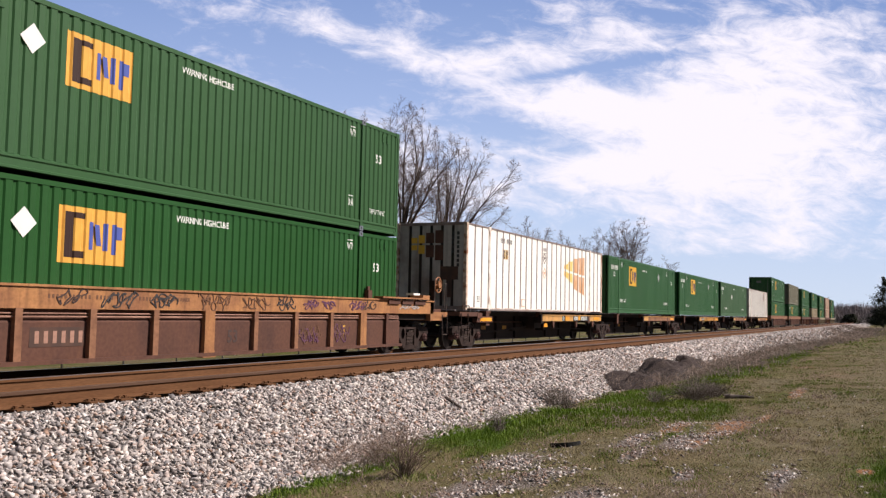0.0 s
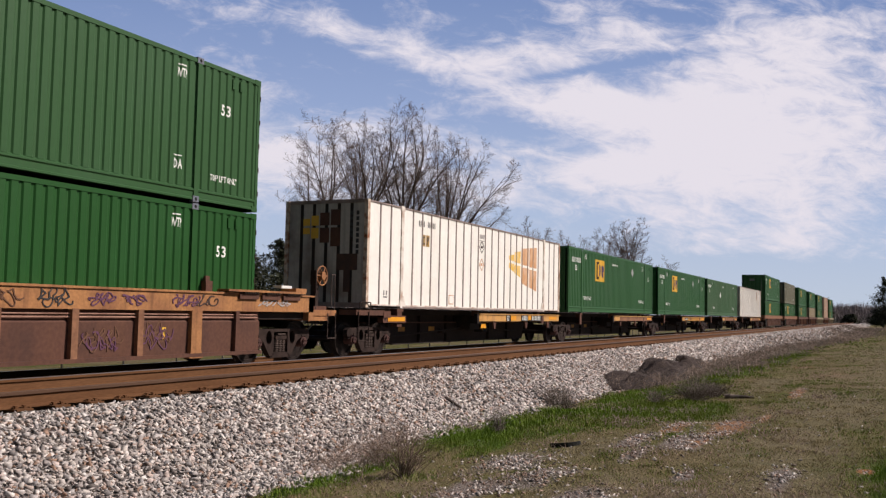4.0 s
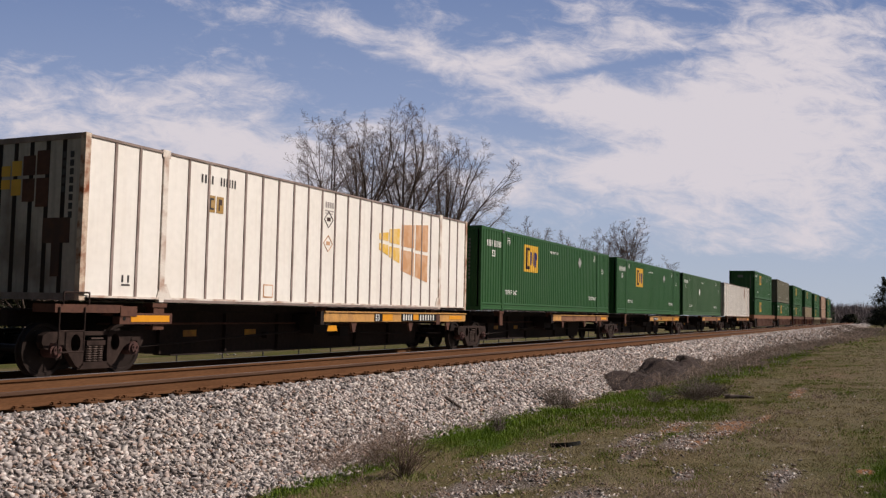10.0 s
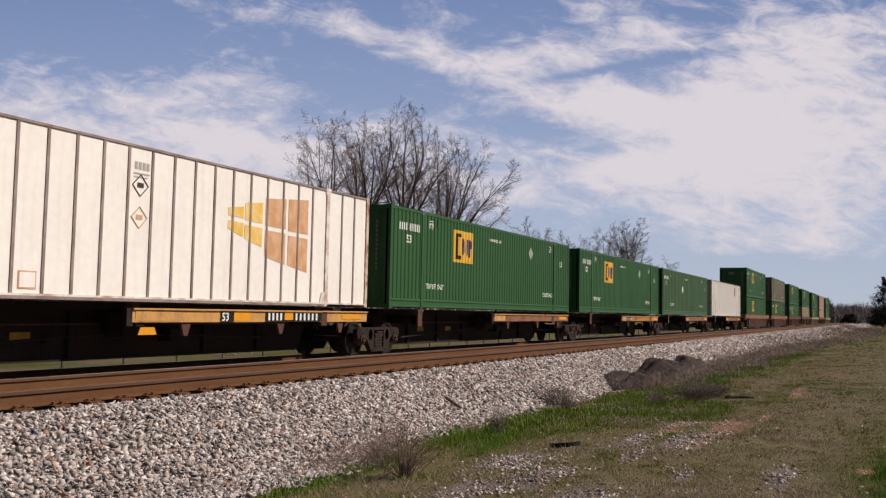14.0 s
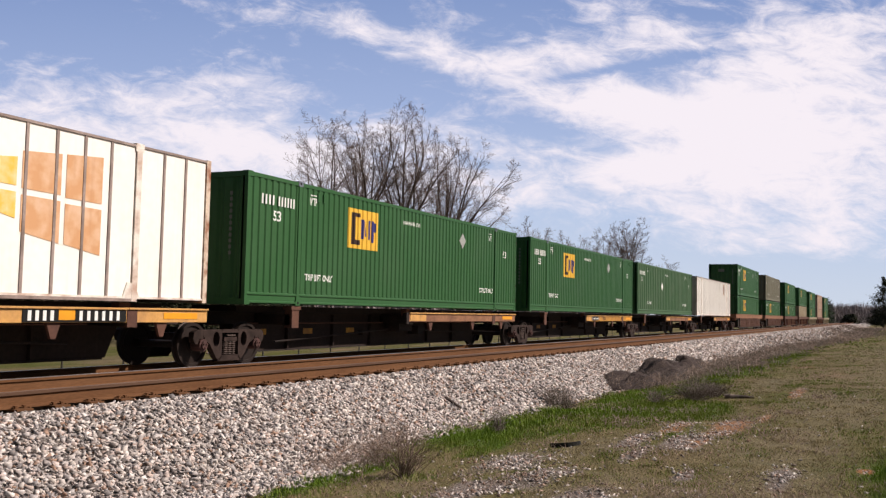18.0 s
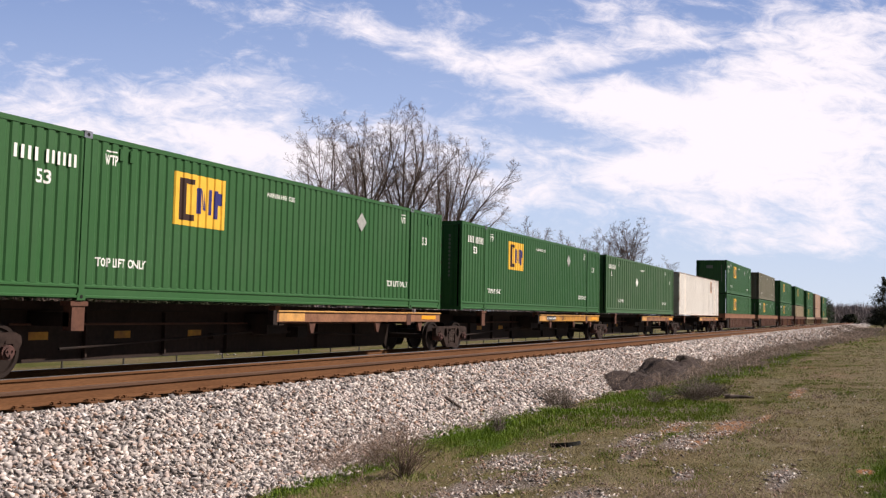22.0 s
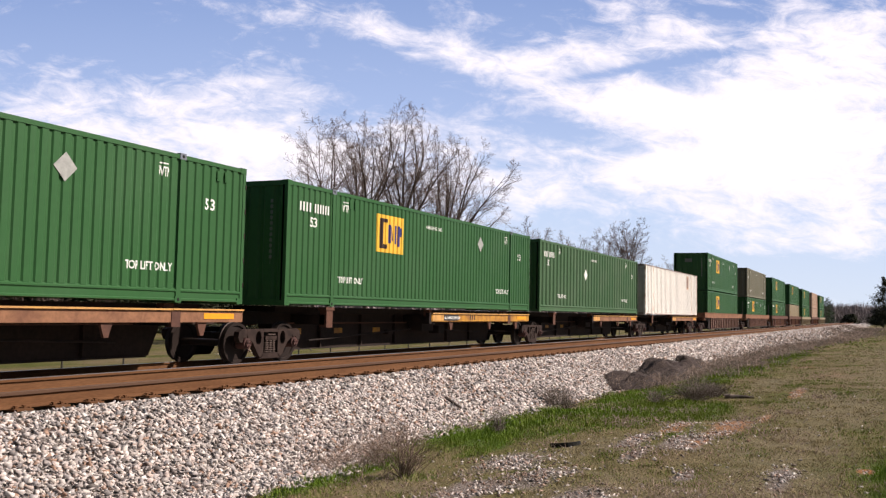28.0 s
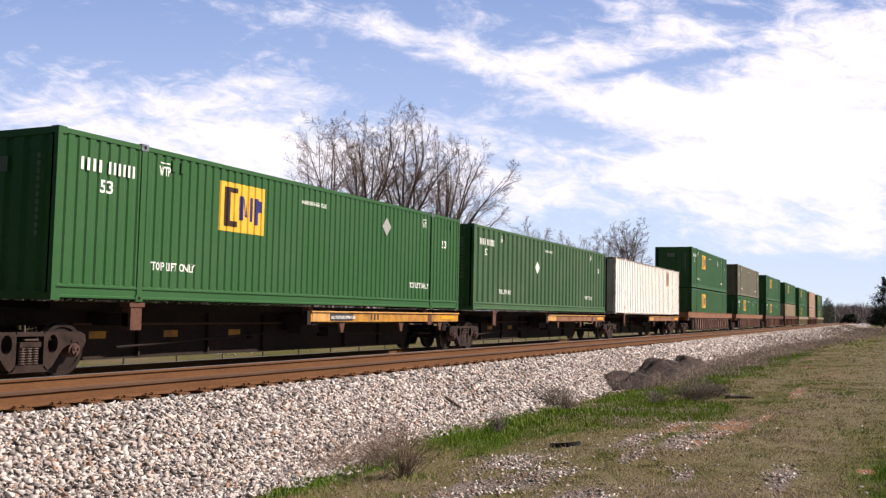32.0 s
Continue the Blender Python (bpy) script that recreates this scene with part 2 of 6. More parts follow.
def earth_material():
    m = bpy.data.materials.new("grass_and_dirt")
    m.use_nodes = True
    n, l = m.node_tree.nodes, m.node_tree.links
    b = n["Principled BSDF"]
    b.inputs["Roughness"].default_value = 0.95
    b.inputs["Specular IOR Level"].default_value = 0.1
    tc = n.new("ShaderNodeTexCoord")

    def fac(sc, lo, hi, detail=5.0, stretch=(1, 1, 1)):
        mp = n.new("ShaderNodeMapping")
        mp.inputs["Scale"].default_value = stretch
        l.new(tc.outputs["Object"], mp.inputs["Vector"])
        t = n.new("ShaderNodeTexNoise")
        t.inputs["Scale"].default_value, t.inputs["Detail"].default_value = sc, detail
        l.new(mp.outputs[0], t.inputs["Vector"])
        r = n.new("ShaderNodeMapRange")
        r.inputs[1].default_value, r.inputs[2].default_value = lo, hi
        l.new(t.outputs[0], r.inputs[0])
        return r.outputs[0]

    def blend(f, a, c):
        x = n.new("ShaderNodeMix")
        x.data_type = "RGBA"
        l.new(f, x.inputs[0])
        for s, v in ((6, a), (7, c)):
            if isinstance(v, tuple):
                x.inputs[s].default_value = (*v, 1)
            else:
                l.new(v, x.inputs[s])
        return x.outputs[2]

    green = blend(fac(1.892, 0.301, 0.559), (0.066, 0.080, 0.012), (0.104, 0.102, 0.024))
    straw = blend(fac(4.300, 0.301, 0.559), (0.135, 0.104, 0.052), (0.185, 0.140, 0.078))
    c = blend(fac(0.55, 0.37, 0.62, 6, (0.35, 1, 1)), green, straw)
    dirt = blend(fac(3.4, 0.3, 0.6), (0.26, 0.115, 0.05), (0.23, 0.165, 0.12))
    c = blend(fac(0.42, 0.62, 0.70, 7, (0.4, 1, 1)), c, dirt)
    # worn bare spots
    sep = n.new("ShaderNodeSeparateXYZ")
    l.new(tc.outputs["Object"], sep.inputs[0])
    edge = fac(1.6, 0.25, 0.75)

    def calc(op, a, b):
        k = n.new("ShaderNodeMath")
        k.operation = op
        for i, v in enumerate((a, b)):
            if isinstance(v, (int, float)):
                k.inputs[i].default_value = v
            else:
                l.new(v, k.inputs[i])
        return k.outputs[0]

    lush = blend(fac(1.2, 0.35, 0.65), (0.052, 0.098, 0.010), (0.080, 0.112, 0.020))
    sward = blend(fac(2.4, 0.3, 0.6), (0.195, 0.155, 0.088), (0.155, 0.130, 0.070))
    grit = blend(fac(5.0, 0.3, 0.6), (0.16, 0.125, 0.105), (0.22, 0.185, 0.16))
    red = blend(fac(4.2, 0.3, 0.6), (0.34, 0.135, 0.05), (0.27, 0.16, 0.09))
    for spots, spot_colour in ((DRY, sward), (LUSH, lush), (GRIT, grit), (RED, red)):
        for bx, by, ra, rb in spots:
            dx = calc("DIVIDE", calc("SUBTRACT", sep.outputs[0], bx), ra * 1.25)
            dy = calc("DIVIDE", calc("SUBTRACT", sep.outputs[1], by), rb * 1.25)
            near = calc("SUBTRACT", 1.3, calc("ADD", calc("ADD", calc("MULTIPLY", dx, dx), calc("MULTIPLY", dy, dy)), edge))
            mask = calc("MINIMUM", calc("MAXIMUM", calc("MULTIPLY", near, 1.6), 0.0), 1.0)
            c = blend(mask, c, spot_colour)
    hsv = n.new("ShaderNodeHueSaturation")
    l.new(c, hsv.inputs["Color"])
    r = n.new("ShaderNodeMapRange")
    r.inputs[3].default_value, r.inputs[4].default_value = 0.5, 1.4
    l.new(fac(38.0, 0.3, 0.7), r.inputs[0])
    l.new(r.outputs[0], hsv.inputs["Value"])
    l.new(hsv.outputs[0], b.inputs["Base Color"])
    bp = n.new("ShaderNodeBump")
    bp.inputs["Strength"].default_value, bp.inputs["Distance"].default_value = 0.8, 0.04
    l.new(fac(30.0, 0.2, 0.8), bp.inputs["Height"])
    l.new(bp.outputs[0], b.inputs["Normal"])
    return m


# spots of the verge: x, y, half length, half width. Red dirt, grey grit, dry swards and lush grass.
RED = ((15.9, 2.30, 1.3, 0.36), (15.3, 3.05, 1.2, 0.20), (14.6, 2.2, 0.8, 0.26), (13.2, 2.35, 0.5, 0.14), (23.4, 1.85, 1.7, 0.17), (11.2, 0.2, 0.25, 0.09), (17.2, 1.9, 0.7, 0.12))
GRIT = ((11.1, 4.25, 1.0, 0.46), (9.9, 3.45, 0.8, 0.34), (8.9, 3.85, 0.7, 0.36), (13.1, 2.5, 0.9, 0.30), (13.4, 3.2, 1.0, 0.18), (10.4, 2.0, 0.45, 0.13), (10.65, 1.0, 0.75, 0.16), (12.0, 2.9, 0.7, 0.15), (8.6, 2.6, 0.8, 0.3))
BARE = RED + GRIT
DRY = ((8.9, 4.7, 0.8, 0.35), (9.4, 2.5, 1.2, 0.9), (9.9, 0.9, 1.2, 0.7), (12.2, 3.7, 1.5, 0.45), (13.0, 1.2, 3.2, 0.9), (20.0, 0.8, 5.0, 1.0), (32.0, -0.6, 9.0, 1.9), (52.0, -1.0, 16.0, 3.2), (27.0, 2.8, 3.5, 0.5), (10.3, 6.35, 1.0, 0.3))
LUSH = ((8.5, 5.65, 0.8, 0.25), (9.9, 5.75, 0.7, 0.24), (9.5, 4.75, 0.45, 0.18), (13.4, 5.8, 1.5, 0.75), (16.3, 5.5, 2.8, 1.2), (18.6, 4.4, 2.6, 1.1), (18.8, 3.1, 1.9, 0.5), (22.5, 5.4, 2.6, 0.7), (33.0, 4.7, 5.5, 0.8), (48.0, 4.2, 8.0, 0.7), (14.3, 2.85, 0.5, 0.12), (11.2, -0.1, 1.5, 0.4), (9.6, -0.3, 1.2, 0.4), (26.5, 4.6, 3.0, 0.6), (12.4, 5.1, 0.9, 0.25))
EARTH = earth_material()


def spread(a, b, first, grow):
    out, step = [a], first
    while out[-1] < b:
        out.append(out[-1] + step)
        step *= grow
    return out


def build_ground():
    xs = sorted(set([-v for v in spread(0, 3000, 0.6, 1.25)] + spread(0, 40, 0.45, 1.0) + [40 + v for v in spread(0, 4000, 0.6, 1.12)]))
    ys = sorted(set([-v for v in spread(0, 3000, 0.5, 1.22)] + spread(0, 9, 0.3, 1.0) + [9 + v for v in spread(0, 4000, 0.5, 1.13)]))
    bm = bmesh.new()
    grid = [[bm.verts.new((x, y, ground_z(x, y))) for x in xs] for y in ys]
    for j in range(len(ys) - 1):
        for i in range(len(xs) - 1):
            bm.faces.new((grid[j][i], grid[j][i + 1], grid[j + 1][i + 1], grid[j + 1][i]))
    tagged(part("ground", bm, EARTH, smooth=True), "rough spring grass with straw and bare reddish dirt", "ground", kind="structure")


build_ground()


# ---- ballast and tracks ----
def flare(x):
    """How far the near shoulder spreads out towards the far end."""
    k = min(max((x - 48.0) / 62.0, 0.0), 1.0)
    return 3.0 * k * k * (3 - 2 * k)


def bed_z(y, x=0.0):
    """Surface of the ballast across the two tracks."""
    if y < 8.3:
        y = min(8.3, y + flare(x))
    pts = ((6.2, -1.20), (8.05, -0.28), (8.35, -0.235), (8.62, -0.235), (8.76, -0.285), (10.95, -0.27), (11.5, -0.42), (12.2, -0.46), (15.0, -0.46), (15.3, -0.52), (17.0, -1.35))
    for (a, za), (b, zb) in zip(pts, pts[1:]):
        if a <= y <= b:
            return za + (zb - za) * (y - a) / (b - a)
    return -1.4


def build_bed():
    xs = [-60 + 2 * i for i in range(0, 60)] + [60 + 8 * i for i in range(0, 80)]
    ys = [6.2, 6.5, 7.0, 7.5, 8.05, 8.35, 8.62, 8.76, 9.7, 10.95, 11.5, 12.2, 13.6, 15.0, 15.4, 16.3, 17.2]
    bm = bmesh.new()
    grid = [[bm.verts.new((x, y - (flare(x) if y < 8.1 else 0.0) + (0.25 * noise.noise((x * 0.2, y, 0)) if y < 7.2 else 0), bed_z(y))) for x in xs] for y in ys]
    for j in range(len(ys) - 1):
        for i in range(len(xs) - 1):
            bm.faces.new((grid[j][i], grid[j][i + 1], grid[j + 1][i + 1], grid[j + 1][i]))
    tagged(part("ballast_bed", bm, BED), "sloping bed of pale crushed stone under the tracks", "ballast", kind="structure")


build_bed()


def stone_shapes(rng, count):
    """Unit stones: broken angular blocks of eight knocked corners, 12 triangles each."""
    base = np.array([(i, j, k) for i in (-1, 1) for j in (-1, 1) for k in (-1, 1)], float) * 0.72
    faces = np.array([(0, 1, 3), (0, 3, 2), (4, 6, 7), (4, 7, 5), (0, 4, 5), (0, 5, 1), (2, 3, 7), (2, 7, 6), (0, 2, 6), (0, 6, 4), (1, 5, 7), (1, 7, 3)])
    shapes = []
    for _ in range(count):
        k = base * rng.uniform(0.5, 1.3, (8, 3))
        k[rng.integers(0, 8)] *= 0.45
        shapes.append(k * np.array([1.3, rng.uniform(0.6, 1.0), rng.uniform(0.30, 0.62)]))
    return shapes, faces


def scatter_mesh(name, shapes, faces, places, sizes, rng, material):
    """One mesh of many small pieces, each turned at random."""
    k, nv = len(places), len(shapes[0])
    ang = rng.uniform(-1, 1, (k, 3)) * np.array([0.8, 0.8, math.pi])
    ca, sa = np.cos(ang), np.sin(ang)
    base = np.stack(shapes)[rng.integers(0, len(shapes), k)] * sizes[:, None, None]
    x, y, z = base[..., 0], base[..., 1], base[..., 2]
    y, z = y * ca[:, :1] - z * sa[:, :1], y * sa[:, :1] + z * ca[:, :1]
    x, z = x * ca[:, 1:2] + z * sa[:, 1:2], -x * sa[:, 1:2] + z * ca[:, 1:2]
    x, y = x * ca[:, 2:] - y * sa[:, 2:], x * sa[:, 2:] + y * ca[:, 2:]
    verts = np.stack([x, y, z], 2) + places[:, None, :]
    idx = (faces[None] + (np.arange(k) * nv)[:, None, None]).reshape(-1)
    me = bpy.data.meshes.new(name)
    me.vertices.add(k * nv)
    me.vertices.foreach_set("co", verts.reshape(-1))
    nf = k * len(faces)
    me.loops.add(nf * 3)
    me.loops.foreach_set("vertex_index", idx)
    me.polygons.add(nf)
    me.polygons.foreach_set("loop_start", np.arange(nf) * 3)
    me.update(calc_edges=True)
    me.materials.append(material)
    return new(name, me)


def toe(x):
    """Outer edge of the loose stones along the foot of the slope."""
    return 5.80 - flare(x) + 0.75 * min(max((x - 9.0) / 2.5, 0.0), 1.0) + 0.28 * noise.noise((x * 0.45, 0, 0)) + 0.10 * noise.noise((x * 2.1, 4, 0))


def surface_z(x, y):
    """Top of whatever lies there: ground or ballast."""
    return max(ground_z(x, y), bed_z(y, x) if 6.2 - flare(x) < y < 8.9 else -9.0)


def build_stones():
    rng = np.random.default_rng(5)
    shapes, faces = stone_shapes(rng, 60)
    places, sizes = [], []
    for x0, x1, per_m2, r0, r1 in ((3.5, 16, 1450, 0.016, 0.046), (16, 30, 820, 0.021, 0.052), (30, 60, 300, 0.035, 0.075), (60, 150, 38, 0.055, 0.10), (150, 260, 10, 0.08, 0.14)):
        low = 5.6 - flare(x1)
        k = int((x1 - x0) * (8.8 - low) * per_m2)
        x, y = rng.uniform(x0, x1, k), rng.uniform(low, 8.80, k)
        edge = np.array([toe(a) for a in x])
        keep = ((y > edge) | ((y > edge - 0.35) & (rng.random(k) < 0.10))) & (x > 0.72 * y)
        x, y = x[keep], y[keep]
        z = np.array([surface_z(a, b) for a, b in zip(x, y)])
        r = rng.uniform(r0, r1, len(x)) * rng.choice([0.7, 1.0, 1.2], len(x)) * np.where(y > 8.6, 0.7, 1.0)
        places.append(np.stack([x, y, z + rng.uniform(-0.018, 0.036, len(x)) * np.where(y > 8.6, 0.3, 1.0)], 1))
        sizes.append(r)
    ob = scatter_mesh("ballast_stones", shapes, faces, np.concatenate(places), np.concatenate(sizes), rng, STONE_A)
    tagged(ob, "loose angular pale grey and pinkish crushed stones", "ballast", kind="stuff")


build_stones()

RAIL_OUTLINE = ((-0.075, -0.186), (0.075, -0.186), (0.075, -0.172), (0.012, -0.152), (0.009, -0.05), (0.036, -0.04), (0.037, -0.006), (0.030, 0.0),
                (-0.030, 0.0), (-0.037, -0.006), (-0.036, -0.04), (-0.009, -0.05), (-0.012, -0.152), (-0.075, -0.172))


def build_track(name, centre, top, shared, label):
    track = tagged(new(name), label, "railway track", kind="structure")
    for s in (-1, 1):
        bm = bmesh.new()
        prism(bm, [(centre + s * 0.7525 + p[0], top + p[1]) for p in RAIL_OUTLINE], "x", -80, 620)
        rail = part("rail", bm, [RAILSIDE, RAILTOP, RAILHEAD], track, "rusty steel rail with a worn bright head")
        for p in rail.data.polygons:
            if p.normal.z > 0.5 and p.center.z > top - 0.01:
                p.material_index = 1 if s > 0 or top < 0 else 2
            elif s < 0 and top == 0 and p.center.z > top - 0.045:
                p.material_index = 2
    if not shared:
        bm = boxes((-0.115, 0.115, -1.295, 1.295, -0.175, 0.0))
        shared["tie"] = part("tie", bm, TIE)
        bm = boxes((-0.11, 0.11, -0.21, 0.17, 0.0, 0.022), (-0.068, -0.046, -0.125, -0.10, 0.022, 0.045), (0.046, 0.068, -0.125, -0.10, 0.022, 0.045), (-0.073, -0.040, -0.128, -0.085, 0.045, 0.056),
                   (0.040, 0.073, -0.128, -0.085, 0.045, 0.056), (0.145, 0.170, -0.10, 0.09, -0.02, 0.028))
        shared["plate"] = part("tie_plate", bm, RAILSIDE)
        tie, plate = shared["tie"], shared["plate"]
        tie.parent = plate.parent = track
        tie.matrix_basis, plate.matrix_basis = pose(-20, centre, top - 0.204), pose(-20, centre - 0.7525, top - 0.204)
    rng = random.Random(3)
    for i in range(1, 130 if top == 0 else 60):
        x = -20 + 0.52 * i + rng.uniform(-0.03, 0.03)
        for key, y in (("tie", centre), ("plate", centre - 0.7525)):
            if key == "tie" and x < 2:
                continue
            o = new(shared[key].name.split(".")[0], shared[key].data)
            o.parent = track
            o.matrix_basis = pose(x, y, top - 0.204, 0, 0, rng.uniform(-2, 2))


SHARED = {}
build_track("near_track", TRACK_NEAR, 0.0, SHARED, "near railway track with rusty spiked rails on stone ballast")
build_track("far_track", TRACK_FAR, FAR_RAIL_Z, SHARED, "far railway track under the freight train")

# ---- the train ----
NEAR_FACE = 12.32          # plane of the containers' near sides
BOX_L, BOX_W = 16.15, 2.59
MOVING, WHEELS = [], []


def ride(ob, x, y, z):
    """Puts a thing of the train at its place at the clip's start and lists it as moving."""
    ob.matrix_basis = pose(x, y, z)
    MOVING.append((ob, x, y, z))
    return ob


def corrugated(bm, a, b, z0, z1, y, pitch, depth, out=-1, mi=0, back=0.05, outer=0.54, slope=0.13):
    """A corrugated sheet facing -y (out=-1) or +y, standing on plane y."""
    pts = wave(a, b, pitch, depth, outer, slope)
    lo = [bm.verts.new((px, y - out * py, z0)) for px, py in pts]
    hi = [bm.verts.new((px, y - out * py, z1)) for px, py in pts]
    for i in range(len(pts) - 1):
        bm.faces.new((lo[i], lo[i + 1], hi[i + 1], hi[i])).material_index = mi
    return bm


def patch(parent, name, a, b, z0, z1, material, lift, pitch, depth, outer=0.54, slope=0.13, skew=0.0):
    bm = bmesh.new()
    pts = wave(a, b, pitch, depth, outer, slope)
    lo = [bm.verts.new((px + 0, py - lift, z0)) for px, py in pts]
    hi = [bm.verts.new((px + skew * (z1 - z0), py - lift, z1)) for px, py in pts]
    for i in range(len(pts) - 1):
        bm.faces.new((lo[i], lo[i + 1], hi[i + 1], hi[i]))
    return part(name, bm, material, parent)


def container(material, height, label, pitch=0.235, depth=0.026, logo=False, diamond=None, rail_h=0.27, posts=True, numbers=True, detail=True, ink=None, stacked=False, logo_at=(4.20, 1.50, 1.52, 1.03)):
    """A corrugated 53-foot box: origin at the foot of its near left corner."""
    ink = ink or WHITE_INK
    h = height
    box_ob = thing("shipping_container", label, "container", "containers on the train")
    spans = ((0.09, 1.93), (2.06, 14.09), (14.22, BOX_L - 0.09)) if posts else ((0.09, BOX_L - 0.09),)
    for a, b in spans:
        bm = bmesh.new()
        corrugated(bm, a, b, rail_h, h - 0.10, 0.012, pitch, depth)
        part("side_panel", bm, material, box_ob)
        bm = bmesh.new()
        corrugated(bm, a, b, rail_h, h - 0.10, BOX_W - 0.012, pitch, depth, out=1)
        part("side_panel", bm, material, box_ob)
    for y0, y1 in ((0.0, 0.07), (BOX_W - 0.07, BOX_W)):
        o, q = (y0, 1) if y0 == 0 else (y1, -1)          # outer face, and the way inwards
        bm = bmesh.new()
        prism(bm, [(o + q * d_, z_) for d_, z_ in ((0.07, 0.035), (0.022, 0.035), (-0.004, 0.042), (-0.004, 0.075), (0.016, 0.09), (0.016, rail_h - 0.075), (-0.006, rail_h - 0.05), (-0.006, rail_h - 0.02), (0.035, rail_h + 0.012), (0.07, rail_h + 0.012))], "x", 0.09, BOX_L - 0.09)
        part("bottom_rail", bm, material, box_ob)
        part("top_rail", boxes((0.09, BOX_L - 0.09, y0 + 0.002, y1, h - 0.10, h - 0.015)), material, box_ob)
        for x0 in (0.0, BOX_L - 0.09):
            part("corner_post", boxes((x0, x0 + 0.09, y0, y1 + 0.02, 0.1, h - 0.12)), material, box_ob)
        if posts:
            for x0 in (1.93, 14.09):
                post = part("lifting_post", boxes((x0, x0 + 0.13, y0 - 0.008, y1, 0.12, h - 0.11)), material, box_ob)
                for z0, z1 in ((0.0, 0.12), (h - 0.11, h + 0.012)):
                    part("lifting_casting", boxes((x0 - 0.025, x0 + 0.155, y0 - 0.010, y1 + 0.01, z0, z1)), CASTING if stacked or z0 > 1 else material, post, "grey steel lifting casting" if stacked else "")
                    if y0 == 0:
                        bm = bmesh.new()
                        tube(bm, (x0 + 0.065, -0.0125, (z0 + z1) / 2), (x0 + 0.065, -0.004, (z0 + z1) / 2), 0.034, n=10)
                        part("casting_hole", bm, BLACK, post)
    for x0 in (0.0, BOX_L - 0.18):
        for y0 in (-0.003, BOX_W - 0.159):
            for z0 in (0.0, h - 0.12):
                part("corner_casting", boxes((x0 - 0.003 if x0 == 0 else x0, x0 + 0.18 if x0 == 0 else x0 + 0.183, y0, y0 + 0.162, z0, z0 + 0.12)), material, box_ob)
    for i in range(5):
        zc = 0.40 + i * (h - 0.8) / 4
        part("door_hinge", boxes((BOX_L - 0.02, BOX_L + 0.014, -0.006, 0.05, zc - 0.05, zc + 0.05)), DARK, box_ob)
    bm = bmesh.new()
    box(bm, 0.05, BOX_L - 0.05, 0.05, BOX_W - 0.05, h - 0.05, h - 0.02)
    part("roof", bm, material, box_ob)
    part("floor", boxes((0.05, BOX_L - 0.05, 0.06, BOX_W - 0.06, 0.08, 0.14)), BLACK, box_ob)
    pts = wave(0.16, BOX_W - 0.16, 0.42, 0.04)
    for x0, s in ((0.03, 1), (BOX_L - 0.03, -1)):
        bm = bmesh.new()
        lo = [bm.verts.new((x0 + s * py, px, 0.12)) for px, py in pts]
        hi = [bm.verts.new((x0 + s * py, px, h - 0.12)) for px, py in pts]
        for i in range(len(pts) - 1):
            bm.faces.new((lo[i], lo[i + 1], hi[i + 1], hi[i]))
        part("end_wall", bm, material, box_ob)
    for x0 in (0.0, BOX_L - 0.08):
        part("end_sill", boxes((x0, x0 + 0.08, 0.16, BOX_W - 0.16, 0.0, 0.14)), material, box_ob)
        part("end_header", boxes((x0, x0 + 0.08, 0.16, BOX_W - 0.16, h - 0.13, h - 0.01)), material, box_ob)
    cy = 0.012
    if logo:
        x0, z0, w, hh = logo_at
        z0 = h - 2.88 + z0
        patch(box_ob, "emblem", x0, x0 + w, z0, z0 + hh, LOGO_FADED if stacked else LOGO_YELLOW, 0.004 - cy, pitch, depth)
        mark, blue = box_ob, LOGO_BRIGHT if stacked else LOGO_BLUE
        # plain upright and slanting strokes in place of the lettering
        for a, b, c, d, m_ in ((0.09, 0.22, 0.10, 0.90, LOGO_DARK), (0.22, 0.38, 0.80, 0.90, LOGO_DARK), (0.22, 0.38, 0.10, 0.22, LOGO_DARK),
                               (0.44, 0.51, 0.26, 0.76, blue), (0.66, 0.72, 0.26, 0.76, blue), (0.78, 0.85, 0.20, 0.76, blue), (0.85, 0.94, 0.48, 0.72, blue)):
            patch(mark, "emblem_stroke", x0 + a * w, x0 + b * w, z0 + c * hh, z0 + d * hh, m_, 0.008 - cy, pitch, depth)
        patch(mark, "emblem_stroke", x0 + 0.55 * w, x0 + 0.62 * w, z0 + 0.34 * hh, z0 + 0.72 * hh, blue, 0.008 - cy, pitch, depth, skew=-0.15)
    if detail:
        fy = -0.002 + cy
        corr = {"pitch": pitch, "depth": depth}
        lettering("WARNING HIGH CUBE", 0.125 if stacked else 0.10, ink, box_ob, 7.2, fy, h - (0.40 if stacked else 0.50), squeeze=0.86 if stacked else 0.72, **corr)
        for x0 in ((14.85,) if stacked else (0.95, 14.85)):
            lettering("53", 0.225, ink, box_ob, x0, fy, h - 1.0, squeeze=1.05, **corr)
        for x0 in ((13.45,) if stacked else (2.35, 13.45)):
            lettering("WTP", 0.18, ink, box_ob, x0 + 0.06, fy, h - 0.49, squeeze=0.55, **corr)
            patch(box_ob, "marking", x0 + 0.08, x0 + 0.34, h - 0.265, h - 0.24, ink, 0.002 - fy, pitch, depth)
